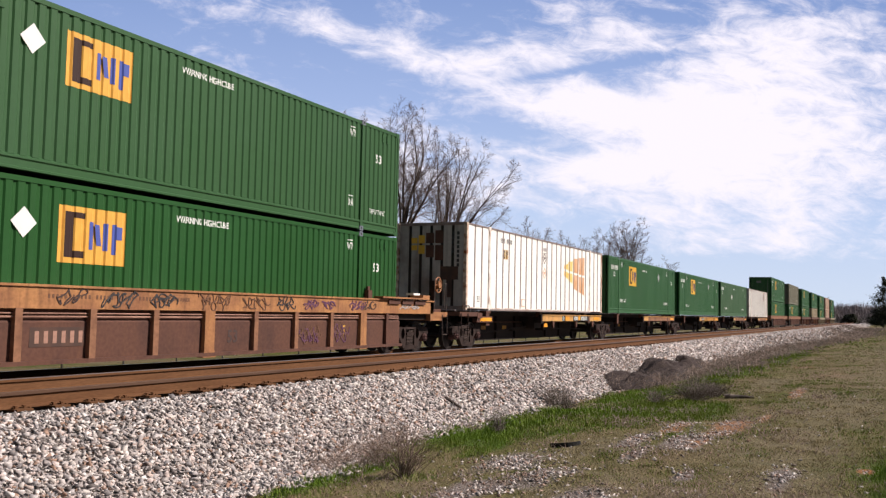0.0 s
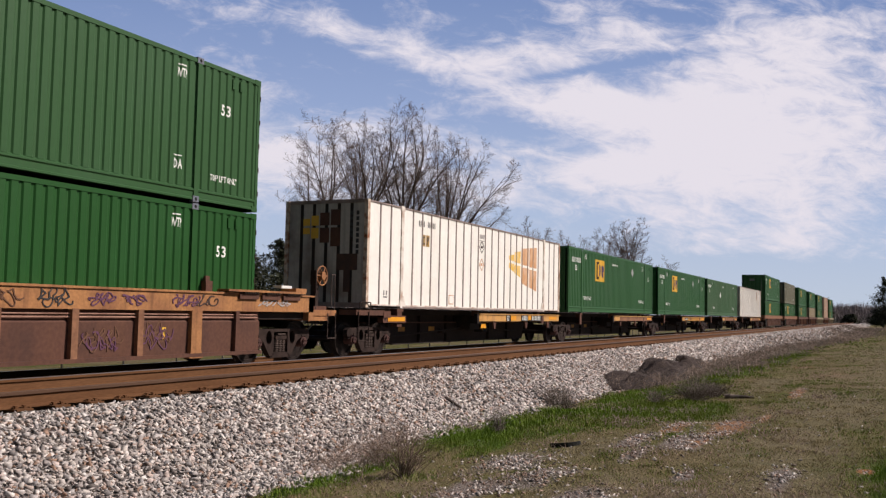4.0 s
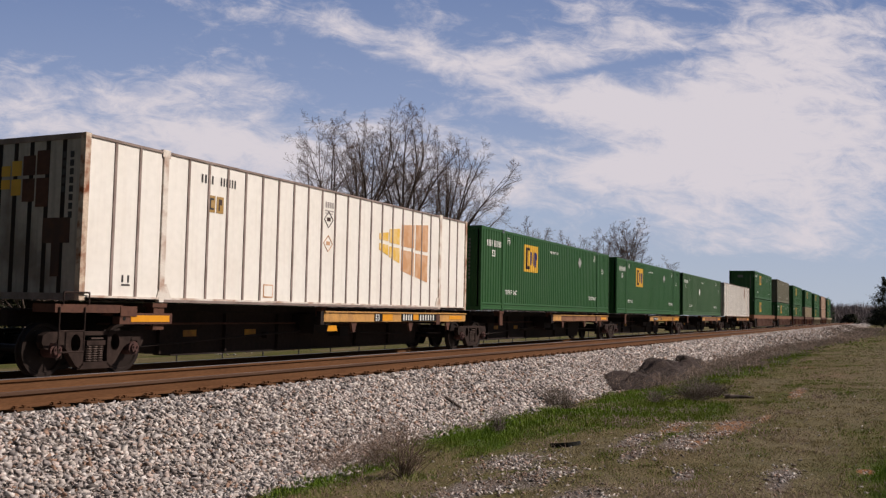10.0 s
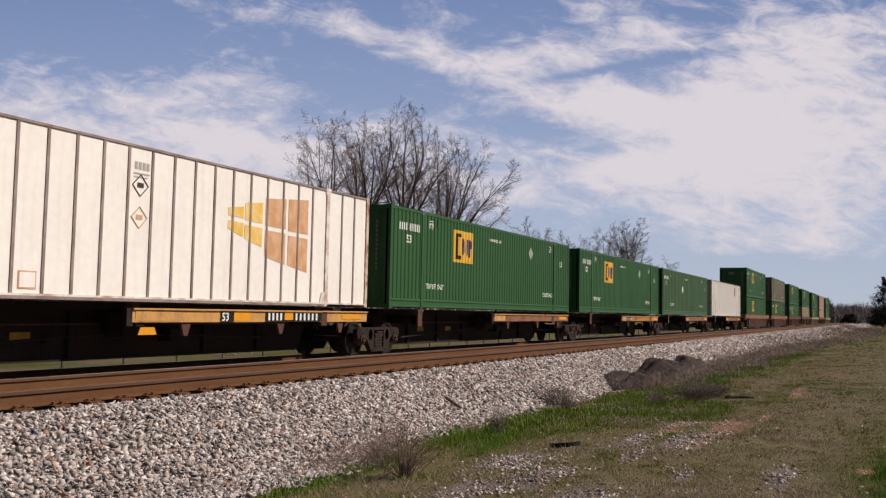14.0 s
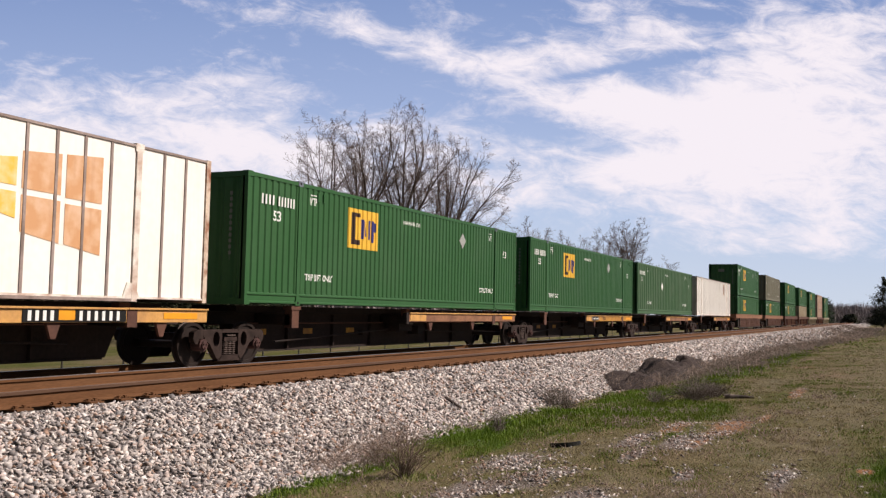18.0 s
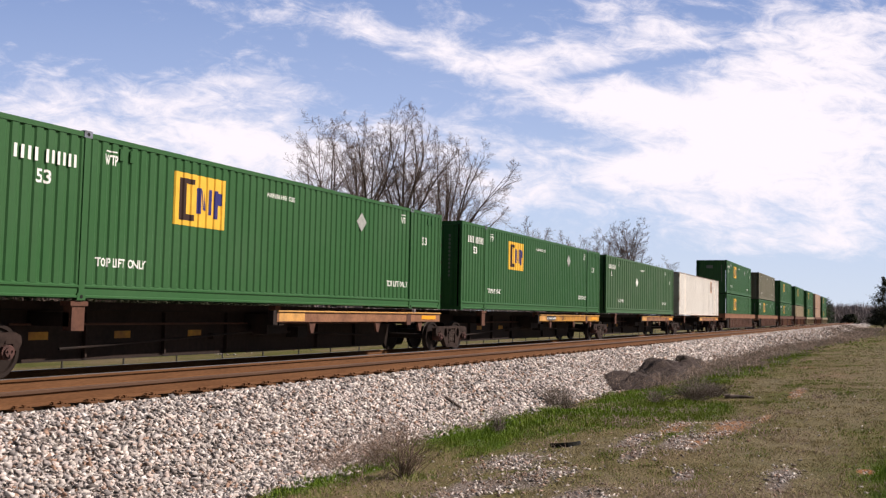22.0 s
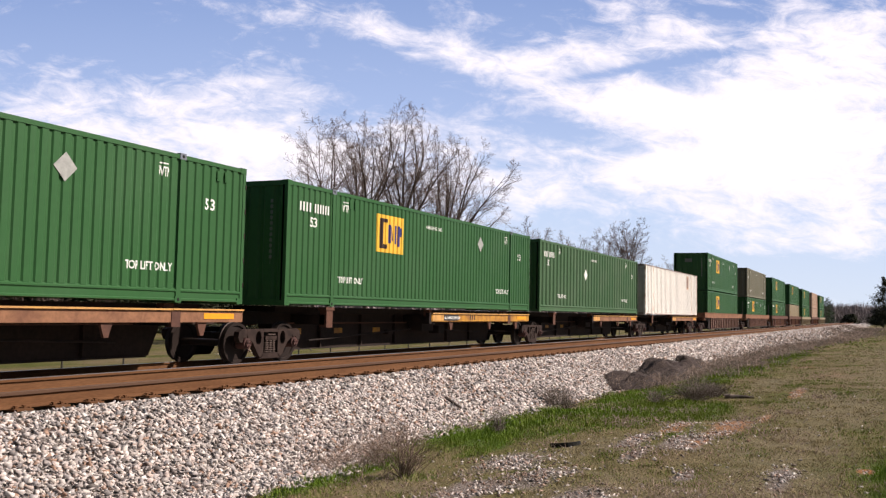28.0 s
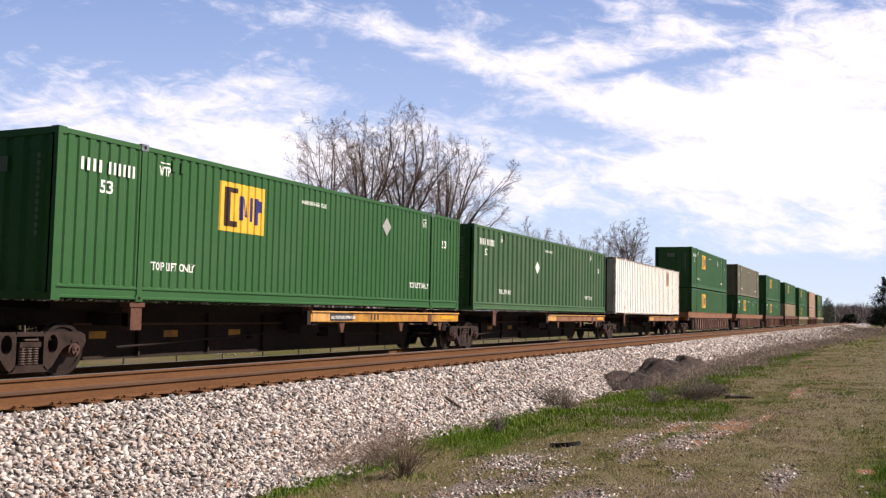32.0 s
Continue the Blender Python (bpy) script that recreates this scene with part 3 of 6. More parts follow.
        if stacked:
            lettering("DA", 0.19, ink, box_ob, 13.5, fy, 0.60, squeeze=0.62, **corr)
            patch(box_ob, "marking", 13.5, 13.72, 0.84, 0.865, ink, 0.002 - fy, pitch, depth)
            lettering("TOP LIFT ONLY", 0.125, ink, box_ob, 14.58, fy, 0.50, squeeze=0.72, **corr)
        else:
            for x0 in (2.3, 12.75):
                lettering("TOP LIFT ONLY", 0.155, ink, box_ob, x0, fy, 0.60, squeeze=0.80, **corr)
        if numbers:
            bars(box_ob, 0.50, fy, h - 0.66, 4, 0.085, 0.22, 0.05, ink)
            bars(box_ob, 1.13, fy, h - 0.66, 6, 0.075, 0.22, 0.04, ink)
    if diamond:
        x0, zc, r = diamond[0], diamond[1], 0.25
        bm = bmesh.new()
        prism(bm, [(x0 - r, zc), (x0, zc - r), (x0 + r, zc), (x0, zc + r)], "y", cy - 0.012, cy - 0.004)
        part("placard_holder", bm, PLACARD if diamond[2] else WHITE_INK, box_ob, "pale diamond placard plate")
        bm = bmesh.new()
        prism(bm, [(x0 - r * 0.6, zc), (x0, zc - r * 0.6), (x0 + r * 0.6, zc), (x0, zc + r * 0.6)], "y", cy - 0.014, cy - 0.006)
        part("placard", bm, PLACARD if diamond[2] else WHITE_INK, box_ob)
    if detail:  # lift tags near the top corners and vents
        for x0 in (2.75, 3.0, 15.2, 15.45):
            part("lashing_slot", boxes((x0, x0 + 0.09, 0.002, 0.03, h - 0.38, h - 0.17), (x0 + 0.02, x0 + 0.07, -0.001, 0.003, h - 0.35, h - 0.20)), [material], box_ob)
        bm = bmesh.new()
        for i in range(11):
            box(bm, 0.0235, 0.0285, 0.452, 0.458, h - 0.65 - i * 0.13, h - 0.44 - i * 0.13)
            box(bm, 0.022, 0.03, 0.42, 0.49, h - 0.52 - i * 0.13, h - 0.44 - i * 0.13)
        part("end_marking", bm, END_INK, box_ob)
        part("end_plate", boxes((0.022, 0.028, 1.20, 1.75, h - 0.72, h - 0.45)), END_INK, box_ob)
    return box_ob


def white_container(label, posts_per=(3, 20, 3), height=2.88, rib=GREY_POST, emblem=True):
    """A smooth-sided 53-foot box of white sheets between dark posts."""
    h = height
    ob = thing("shipping_container", label, "container", "containers on the train")
    spans = ((0.12, 1.93), (2.06, 14.09), (14.22, BOX_L - 0.12))
    for (a, b), k in zip(spans, posts_per):
        w = (b - a) / k
        for i in range(k):
            for y0, y1 in ((0.022, 0.034), (BOX_W - 0.034, BOX_W - 0.022)):
                part("side_sheet", boxes((a + i * w + 0.025, a + (i + 1) * w - 0.025, y0, y1, 0.09, h - 0.06)), WHITE, ob)
            if i:
                part("side_post", boxes((a + i * w - 0.028, a + i * w + 0.028, 0.004, 0.06, 0.08, h - 0.05)), rib, ob)
                part("side_post", boxes((a + i * w - 0.028, a + i * w + 0.028, BOX_W - 0.06, BOX_W - 0.004, 0.08, h - 0.05)), rib, ob)
    for y0, y1 in ((0.0, 0.08), (BOX_W - 0.08, BOX_W)):
        part("bottom_rail", boxes((2.0, 14.15, y0, y1, -0.0, 0.05)), GREY_POST, ob)
        part("bottom_trim", boxes((0.12, BOX_L - 0.12, y0 + 0.003, y1, 0.052, 0.09)), WORN_WHITE, ob)
        part("top_rail", boxes((0.1, BOX_L - 0.1, y0 - 0.002, y1, h - 0.06, h - 0.015)), GREY_POST, ob)
        for x0 in (0.0, BOX_L - 0.12):
            part("corner_post", boxes((x0, x0 + 0.12, y0 - 0.003, y1 + 0.03, 0.0, h)), RUSTED_WHITE if emblem else WORN_WHITE, ob, "chipped white corner post with rust")
        for x0 in (1.93, 14.09):
            part("lifting_post", boxes((x0, x0 + 0.13, y0 - 0.004, y1, 0.0, h - 0.08), (x0 - 0.04, x0 + 0.17, y0 - 0.006, y1, h - 0.14, h + 0.01)), WORN_WHITE, ob)
        for x0, w in ((1.86, 0.42), (13.86, 0.44)):
            bm = bmesh.new()
            prism(bm, [(x0, 0.05), (x0 + w, 0.05), (x0 + w * 0.62, 0.34), (x0 + w * 0.25, 0.34)], "y", y0 - 0.001, y0 + 0.03)
            part("gusset_plate", bm, WORN_WHITE, ob)
    part("roof", boxes((0.1, BOX_L - 0.1, 0.06, BOX_W - 0.06, h - 0.06, h - 0.03)), WHITE, ob)
    part("floor", boxes((0.1, BOX_L - 0.1, 0.09, BOX_W - 0.09, 0.06, 0.14)), BLACK, ob)
    for x0, s in ((0.03, 1), (BOX_L - 0.03, -1)):
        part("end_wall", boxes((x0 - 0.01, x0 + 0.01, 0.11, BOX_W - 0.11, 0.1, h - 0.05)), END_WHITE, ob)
        for i in range(1, 6):
            y = 0.11 + i * (BOX_W - 0.22) / 6
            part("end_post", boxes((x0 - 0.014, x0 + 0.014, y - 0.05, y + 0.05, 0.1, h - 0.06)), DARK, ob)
        part("end_sill", boxes((x0 - 0.03, x0 + 0.03, 0.11, BOX_W - 0.11, 0.0, 0.12)), GREY_POST, ob)
        part("end_header", boxes((x0 - 0.03, x0 + 0.03, 0.11, BOX_W - 0.11, h - 0.1, h)), GREY_POST, ob)
    fy = 0.018
    if emblem:
        # a block arrow in yellow and brown, cut by a white cross
        for x0, x1, zt, zb, m_, mi in ((10.33, 10.85, 2.06, 1.43, WORN_YELLOW, 0), (10.90, 11.52, 2.22, 1.26, WORN_YELLOW, 1), (11.62, 12.40, 2.40, 0.92, FADED_BROWN, 2), (12.50, 13.30, 2.48, 0.78, FADED_BROWN, 3)):
            mid = 1.80 - 0.05 * mi
            for lo, hi, l2, h2 in ((mid + 0.05, zt - 0.05, mid + 0.03, zt + 0.02), (zb + 0.14, mid - 0.05, zb, mid - 0.07)):
                bm = bmesh.new()
                prism(bm, [(x0, lo), (x1, l2), (x1, h2), (x0, hi)], "y", fy - 0.004, fy)
                part("emblem", bm, m_, ob)
        part("emblem", boxes((3.25, 3.47, fy - 0.004, fy, 1.85, 2.19)), FADED_GOLD, ob)
        part("emblem", boxes((3.52, 3.74, fy - 0.004, fy, 1.85, 2.19)), FADED_GOLD, ob)
        part("emblem_stroke", boxes((3.29, 3.34, fy - 0.007, fy, 1.90, 2.14), (3.34, 3.43, fy - 0.007, fy, 1.90, 1.94), (3.34, 3.43, fy - 0.007, fy, 2.10, 2.14)), DARK_INK, ob)
        part("emblem_stroke", boxes((3.58, 3.62, fy - 0.007, fy, 1.90, 2.14), (3.62, 3.69, fy - 0.007, fy, 2.02, 2.14)), FADED_INK, ob)
        bars(ob, 3.02, fy, 2.42, 4, 0.07, 0.17, 0.035, DARK_INK)
        bars(ob, 3.62, fy, 2.42, 6, 0.055, 0.17, 0.035, DARK_INK)
        for zc in (2.13, 1.22 + 0.32):
            bm = bmesh.new()
            r = 0.2
            for (ax, az), (bx, bz) in (((-r, 0), (0, r)), ((0, r), (r, 0)), ((r, 0), (0, -r)), ((0, -r), (-r, 0))):
                tube(bm, (7.78 + ax, fy - 0.002, zc + az), (7.78 + bx, fy - 0.002, zc + bz), 0.010, n=4)
            box(bm, 7.70, 7.86, fy - 0.004, fy, zc - 0.04, zc + 0.05)
            part("placard_outline", bm, FADED_INK if zc > 2 else FADED_BROWN, ob)
        for row in [(7.62 + 0.1 * i, 7.69 + 0.1 * i, fy - 0.004, fy, 2.42, 2.56) for i in range(4)] + [(7.6, 8.0, fy - 0.004, fy, 2.33, 2.36), (7.6, 7.95, fy - 0.004, fy, 2.27, 2.29)]:
            part("marking", boxes(row), PALE_INK, ob)
        part("document_plate", boxes((5.20, 5.55, fy - 0.006, fy, 0.16, 0.45)), FADED_BROWN, ob)
        part("document_plate", boxes((5.225, 5.525, fy - 0.009, fy - 0.002, 0.185, 0.425)), WHITE, ob)
        for row in ((0.98, 1.18, fy - 0.004, fy, 0.28, 0.31), (0.98, 1.02, fy - 0.004, fy, 0.34, 0.47), (1.12, 1.16, fy - 0.004, fy, 0.34, 0.47)):
            part("marking", boxes(row), DARK_INK, ob)
        # the same block arrow and dark plates on the end
        for y0, y1, zt, zb, m_ in ((0.86, 1.16, 2.62, 1.62, RUST), (1.20, 1.50, 2.54, 1.72, RUST), (1.54, 1.78, 2.46, 1.84, LOGO_YELLOW), (1.82, 2.04, 2.38, 1.96, LOGO_YELLOW)):
            for z0, z1 in ((zb, 2.13), (2.19, zt)):
                part("emblem", boxes((0.0145, 0.0185, y0, y1, z0, z1)), m_, ob)
        for i in range(8):
            part("marking", boxes((0.0135, 0.0175, 0.27, 0.36, 2.46 - 0.15 * i, 2.57 - 0.15 * i)), DARK_INK, ob)
            if i < 5:
                part("marking", boxes((0.0135, 0.0175, 0.46, 0.55, 2.46 - 0.15 * i, 2.57 - 0.15 * i)), DARK_INK, ob)
        for y0, y1, z0, z1 in ((0.30, 0.95, 0.98, 1.42), (0.52, 0.72, 0.40, 0.98)):
            part("end_plate", boxes((0.012, 0.017, y0, y1, z0, z1)), PANEL_PAINT, ob, "dark weathered plate")
    else:
        part("emblem", boxes((12.2, 13.0, 0.014, 0.02, h - 1.1, h - 0.2)), FADED_BROWN, ob)
        for x0 in (12.35, 12.7):
            part("marking", boxes((x0, x0 + 0.15, 0.010, 0.013, h - 1.0, h - 0.3)), RUST, ob)
    return ob


PANEL_PAINT = mat("dull_painted_panel", (0.075, 0.045, 0.036), 0.8, second=(0.12, 0.06, 0.04), scale=4, amount=0.7)
# end wall white darkened for the shade between cars, with dirt streaks
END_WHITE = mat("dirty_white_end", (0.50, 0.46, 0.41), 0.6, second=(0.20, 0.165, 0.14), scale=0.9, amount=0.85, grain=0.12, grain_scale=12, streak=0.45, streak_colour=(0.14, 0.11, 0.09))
WORN_YELLOW = mat("worn_yellow_paint", (0.82, 0.50, 0.07), 0.55, second=(0.84, 0.68, 0.42), scale=3.5, amount=0.7, streak=0.3, streak_colour=(0.82, 0.74, 0.6))
FADED_GOLD = mat("faded_gold_paint", (0.40, 0.24, 0.07), 0.6, second=(0.5, 0.36, 0.18), scale=6, amount=0.6)
LIGHT_RIB = mat("pale_rib", (0.38, 0.355, 0.33), 0.6, second=(0.24, 0.21, 0.19), scale=2, amount=0.5)
WORN_WHITE = mat("chipped_white_paint", (0.80, 0.74, 0.66), 0.6, second=(0.42, 0.24, 0.16), scale=3.2, amount=0.8, grain=0.12, grain_scale=30)
RUSTED_WHITE = mat("rust_bitten_white_paint", (0.66, 0.54, 0.42), 0.65, second=(0.26, 0.085, 0.035), scale=4.5, amount=1.0, grain=0.2, grain_scale=30)
PALE_INK = mat("worn_grey_stencil", (0.42, 0.38, 0.36), 0.8)
FADED_BROWN = mat("faded_brown_paint", (0.62, 0.33, 0.16), 0.6, second=(0.74, 0.52, 0.36), scale=3, amount=0.7, streak=0.35, streak_colour=(0.48, 0.22, 0.10))


CAP = mat("reddish_bearing_cap", (0.085, 0.040, 0.034), 0.7, second=(0.045, 0.025, 0.022), scale=7, amount=0.7)
GRIME = mat("dusty_brown_sill", (0.034, 0.021, 0.016), 0.85, second=(0.018, 0.012, 0.010), scale=0.8, amount=0.8, grain=0.3, grain_scale=12, streak=0.3, streak_colour=(0.055, 0.032, 0.022))
SPRING = mat("grimy_spring_steel", (0.10, 0.07, 0.058), 0.7, second=(0.035, 0.022, 0.018), scale=6, amount=0.7)


def pierced(bm, outline, centre, ra, rb, y0, y1):
    """A thick plate in the xz plane with an oval hole through it."""
    cx, cz = centre
    n = 28
    rim, hole = [], []
    for i in range(n):
        a = 2 * math.pi * i / n
        d = (math.cos(a), math.sin(a))
        far = 9.0
        for (px, pz), (qx, qz) in zip(outline, outline[1:] + outline[:1]):
            ex, ez = qx - px, qz - pz
            det = d[0] * -ez + d[1] * ex
            if abs(det) > 1e-9:
                t = ((px - cx) * -ez + (pz - cz) * ex) / det
                f = (d[0] * (pz - cz) - d[1] * (px - cx)) / det
                if t > 0 and -1e-6 <= f <= 1 + 1e-6:
                    far = min(far, t)
        rim.append((cx + d[0] * far, cz + d[1] * far))
        hole.append((cx + d[0] * ra, cz + d[1] * rb))
    rings = [[bm.verts.new((px, yy, pz)) for px, pz in pts] for pts, yy in ((rim, y0), (hole, y0), (hole, y1), (rim, y1))]
    for k in range(4):
        u, w = rings[k], rings[(k + 1) % 4]
        for i in range(n):
            bm.faces.new((u[i], u[(i + 1) % n], w[(i + 1) % n], w[i]))


COILS = []


def coil_mesh():
    """One coil spring of seven turns, shared by all the trucks."""
    if not COILS:
        bm = bmesh.new()
        n, rings = 9, []
        for k in range(28):
            r = 0.068 if k % 4 in (1, 2) else 0.046
            rings.append([bm.verts.new((r * math.cos(2 * math.pi * i / n), r * math.sin(2 * math.pi * i / n), 0.0102 * k)) for i in range(n)])
        for lo, hi in zip(rings, rings[1:]):
            for i in range(n):
                bm.faces.new((lo[i], lo[(i + 1) % n], hi[(i + 1) % n], hi[i]))
        bm.faces.new(rings[0][::-1])
        bm.faces.new(rings[-1])
        me = bpy.data.meshes.new("spring")
        bm.to_mesh(me)
        bm.free()
        me.materials.append(SPRING)
        COILS.append(me)
    return COILS[0]


def truck_under(car, x, y, z):
    """A two-axle freight truck: bolster with side frames, springs, bearing caps and wheelsets. z is the rail top."""
    bolster = part("truck", boxes((-0.19, 0.19, -0.90, 0.90, 0.36, 0.62), (-0.16, 0.16, -0.2, 0.2, 0.62, 0.72)), TRUCK, car)
    bolster.matrix_basis = pose(x, y, z + 0.037)
    for s in (-1, 1):
        bm = bmesh.new()
        ya, yb = (-1.07, -0.93) if s < 0 else (0.93, 1.07)
        # chords, window panels with an oval opening, and the ends over the bearings
        box(bm, -0.27, 0.27, ya, yb, 0.665, 0.735)
        prism(bm, [(-0.40, 0.08), (0.40, 0.08), (0.27, 0.20), (-0.27, 0.20)], "y", ya, yb)
        for m in (-1, 1):
            pierced(bm, [(m * px, pz) for px, pz in ((0.27, 0.17), (0.33, 0.08), (0.40, 0.09), (0.66, 0.44), (0.86, 0.56), (0.86, 0.735), (0.27, 0.735))], (m * 0.455, 0.535), 0.105, 0.155, ya, yb)
            prism(bm, [(m * 0.86, 0.735), (m * 1.04, 0.735), (m * 1.15, 0.68), (m * 1.17, 0.56), (m * 1.12, 0.46), (m * 1.03, 0.44), (m * 1.00, 0.55), (m * 0.86, 0.55)], "y", ya + 0.004, yb - 0.004)
        part("side_frame", bm, TRUCK, bolster)
        for cx in (-0.13, 0.0, 0.13):
            spring = new("spring", coil_mesh())
            spring.parent = bolster
            spring.matrix_basis = pose(cx, s * 1.02, 0.205)
        # added black sheet, standing for the shade behind the springs
        part("spring_plank", boxes((-0.26, 0.26, s * 0.905 - 0.01, s * 0.905 + 0.01, 0.12, 0.66)), BLACK, bolster)
        part("bolster_end", boxes((-0.21, 0.21, s * 0.98 - 0.10, s * 0.98 + 0.10, 0.49, 0.575)), TRUCK, bolster)
        part("friction_lug", boxes((-0.14, 0.14, s * 1.07 - 0.03, s * 1.07 + 0.03, 0.60, 0.625)), SPRING, bolster)
        for m in (-1, 1):
            bm = bmesh.new()
            tube(bm, (m * 0.89, s * 0.86, 0.42), (m * 0.89, s * 1.1, 0.42), 0.125, n=12)
            tube(bm, (m * 0.89, s * 1.1, 0.42), (m * 0.89, s * 1.14, 0.42), 0.085, n=10)
            for i in range(3):
                a = 2 * math.pi * i / 3 + 0.5
                tube(bm, (m * 0.89 + 0.05 * math.cos(a), s * 1.14, 0.42 + 0.05 * math.sin(a)), (m * 0.89 + 0.05 * math.cos(a), s * 1.165, 0.42 + 0.05 * math.sin(a)), 0.018, n=6)
            part("bearing_cap", bm, CAP, bolster)
    for m in (-1, 1):
        bm = bmesh.new()
        lathe(bm, [(0.075, -0.86), (0.075, -0.80), (0.13, -0.80), (0.14, -0.785), (0.37, -0.775), (0.39, -0.81), (0.452, -0.81), (0.457, -0.71), (0.482, -0.70), (0.477, -0.675), (0.39, -0.675), (0.36, -0.70), (0.1, -0.72),
                   (0.08, -0.6), (0.08, 0.6), (0.1, 0.72), (0.36, 0.70), (0.39, 0.675), (0.477, 0.675), (0.482, 0.70), (0.457, 0.71), (0.452, 0.81), (0.39, 0.81), (0.37, 0.775), (0.14, 0.785), (0.13, 0.80), (0.075, 0.80), (0.075, 0.86)], n=28)
        ws = part("wheelset", bm, WHEEL, bolster)
        ws.matrix_basis = pose(m * 0.89, 0, 0.42)
        WHEELS.append((ws, m * 0.89, 0.42))
    return bolster


def spine_unit(lead, tail, label, ledge=None, belly=False):
    """One platform of a spine car: 0 is the left end of its container; a truck sits near x = lead, and near x = tail if given."""
    car = thing("spine_car", label, "rail car", "cars of the train")
    yc = BOX_W / 2
    bm = bmesh.new()
    front = [(1.05, 0.55), (1.7, 0.36), (2.3, 0.14), (2.9, 0.03), (3.5, 0.0)] if belly else [(1.05, 0.62), (1.25, 0.0)]
    prism(bm, [(-0.5, 0.62), *front, (14.6, 0.0), (14.9, 0.62), (16.6, 0.62), (16.6, 0.88), (-0.5, 0.88)], "y", yc - 0.20, yc + 0.20)
    part("centre_sill", bm, GRIME, car)
    part("sill_flange", boxes((3.5 if belly else 1.3, 14.5, yc - 0.24, yc + 0.24, -0.03, 0.0), (-0.4, 16.5, yc - 0.40, yc + 0.40, 0.88, 0.91)), DARK, car)
    for y0, y1 in ((0.05, 0.20), (BOX_W - 0.20, BOX_W - 0.05)):
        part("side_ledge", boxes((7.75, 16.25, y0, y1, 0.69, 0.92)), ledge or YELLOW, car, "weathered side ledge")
        # caps take a paler colour that stands for sun on the ledge tops
        part("ledge_cap", boxes((7.75, 14.05, y0 - 0.04, y1 + 0.03, 0.922, 0.955)), LEDGE, car, "ledge cap coloured paler for the sun on it")
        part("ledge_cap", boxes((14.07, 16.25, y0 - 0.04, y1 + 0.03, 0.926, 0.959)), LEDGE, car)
        part("ledge_bracket", boxes((7.62, 7.78, y0 + 0.01, y1 - 0.01, 0.62, 0.95)), DARK, car)
        part("ledge_bracket", boxes((14.05, 14.3, y0 - 0.012, y1, 0.60, 0.92)), RUST, car)
        for x_ in (9.1, 12.3, 14.85):
            bm = bmesh.new()
            prism(bm, [(x_, 0.69), (x_ + 0.30, 0.69), (x_ + 0.20, 0.42), (x_ + 0.10, 0.42)], "y", y0 + 0.04, y0 + 0.10)
            part("ledge_knee", bm, RUST, car)
    part("deck_beam", boxes((0.6, 15.6, yc - 0.62, yc + 0.62, 0.912, 1.045)), GRIME, car)
    for x0, wd in ((1.85, 0.28), (7.9, 0.2), (14.02, 0.28)):
        part("cross_arm", boxes((x0, x0 + wd, 0.1, BOX_W - 0.1, 0.62, 0.86)), DARK, car)
        if x0 < 3:
            part("pedestal", boxes((x0, x0 + wd, 0.04, 0.24, 0.55, 1.03), (x0 - 0.05, x0 + wd + 0.05, 0.02, 0.26, 0.97, 1.05)), RUST, car, "rusty container pedestal")
            part("pedestal", boxes((x0, x0 + wd, BOX_W - 0.24, BOX_W - 0.04, 0.55, 1.03)), RUST, car)
        else:
            part("pedestal", boxes((x0, x0 + wd, 0.22, 0.4, 0.8, 1.05)), RUST, car)
            part("pedestal", boxes((x0, x0 + wd, BOX_W - 0.4, BOX_W - 0.22, 0.8, 1.05)), RUST, car)
    for x0 in (1.9, 3.9, 6.0):
        part("reflector", boxes((x0, x0 + 0.42, yc - 0.206, yc - 0.20, 0.36, 0.50)), YELLOW, car, "yellow reflective strip")
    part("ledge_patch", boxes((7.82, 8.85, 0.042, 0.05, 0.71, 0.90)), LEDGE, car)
    part("ledge_patch", boxes((15.0, 15.95, 0.042, 0.05, 0.755, 0.87)), REFLECT, car)
    bm = bmesh.new()
    tube(bm, (8.2, 0.6, 0.5), (8.2, 1.0, 0.5), 0.14, n=12)
    box(bm, 8.0, 8.8, 0.5, 0.95, 0.40, 0.62)
    part("brake_cylinder", bm, DARK, car)
    part("air_reservoir", boxes((9.4, 9.8, 0.6, 0.95, 0.30, 0.55)), DARK, car)
    bm = bmesh.new()
    for a, b in (((2.4, 0.9, 0.2), (7.9, 0.85, 0.45)), ((8.8, 0.8, 0.45), (13.5, 0.9, 0.3))):
        tube(bm, a, b, 0.025, n=6)
    part("brake_pipe", bm, DARK, car)
    bm = bmesh.new()
    tube(bm, (1.4, yc - 0.30, 0.64), (14.4, yc - 0.30, 0.64), 0.022, n=6)
    part("train_line_pipe", bm, RUST, car)
    for x_ in (3.1, 5.2, 7.2, 10.9, 12.8):
        part("sill_stiffener", boxes((x_, x_ + 0.05, yc - 0.29, yc - 0.20, 0.02, 0.86)), GRIME, car)
    part("brake_rod_guide", boxes((6.6, 6.9, yc - 0.40, yc - 0.24, 0.30, 0.42)), GRIME, car)
    truck_under(car, lead, yc, FAR_RAIL_Z)
    if tail:
        truck_under(car, tail, yc, FAR_RAIL_Z)
    return car


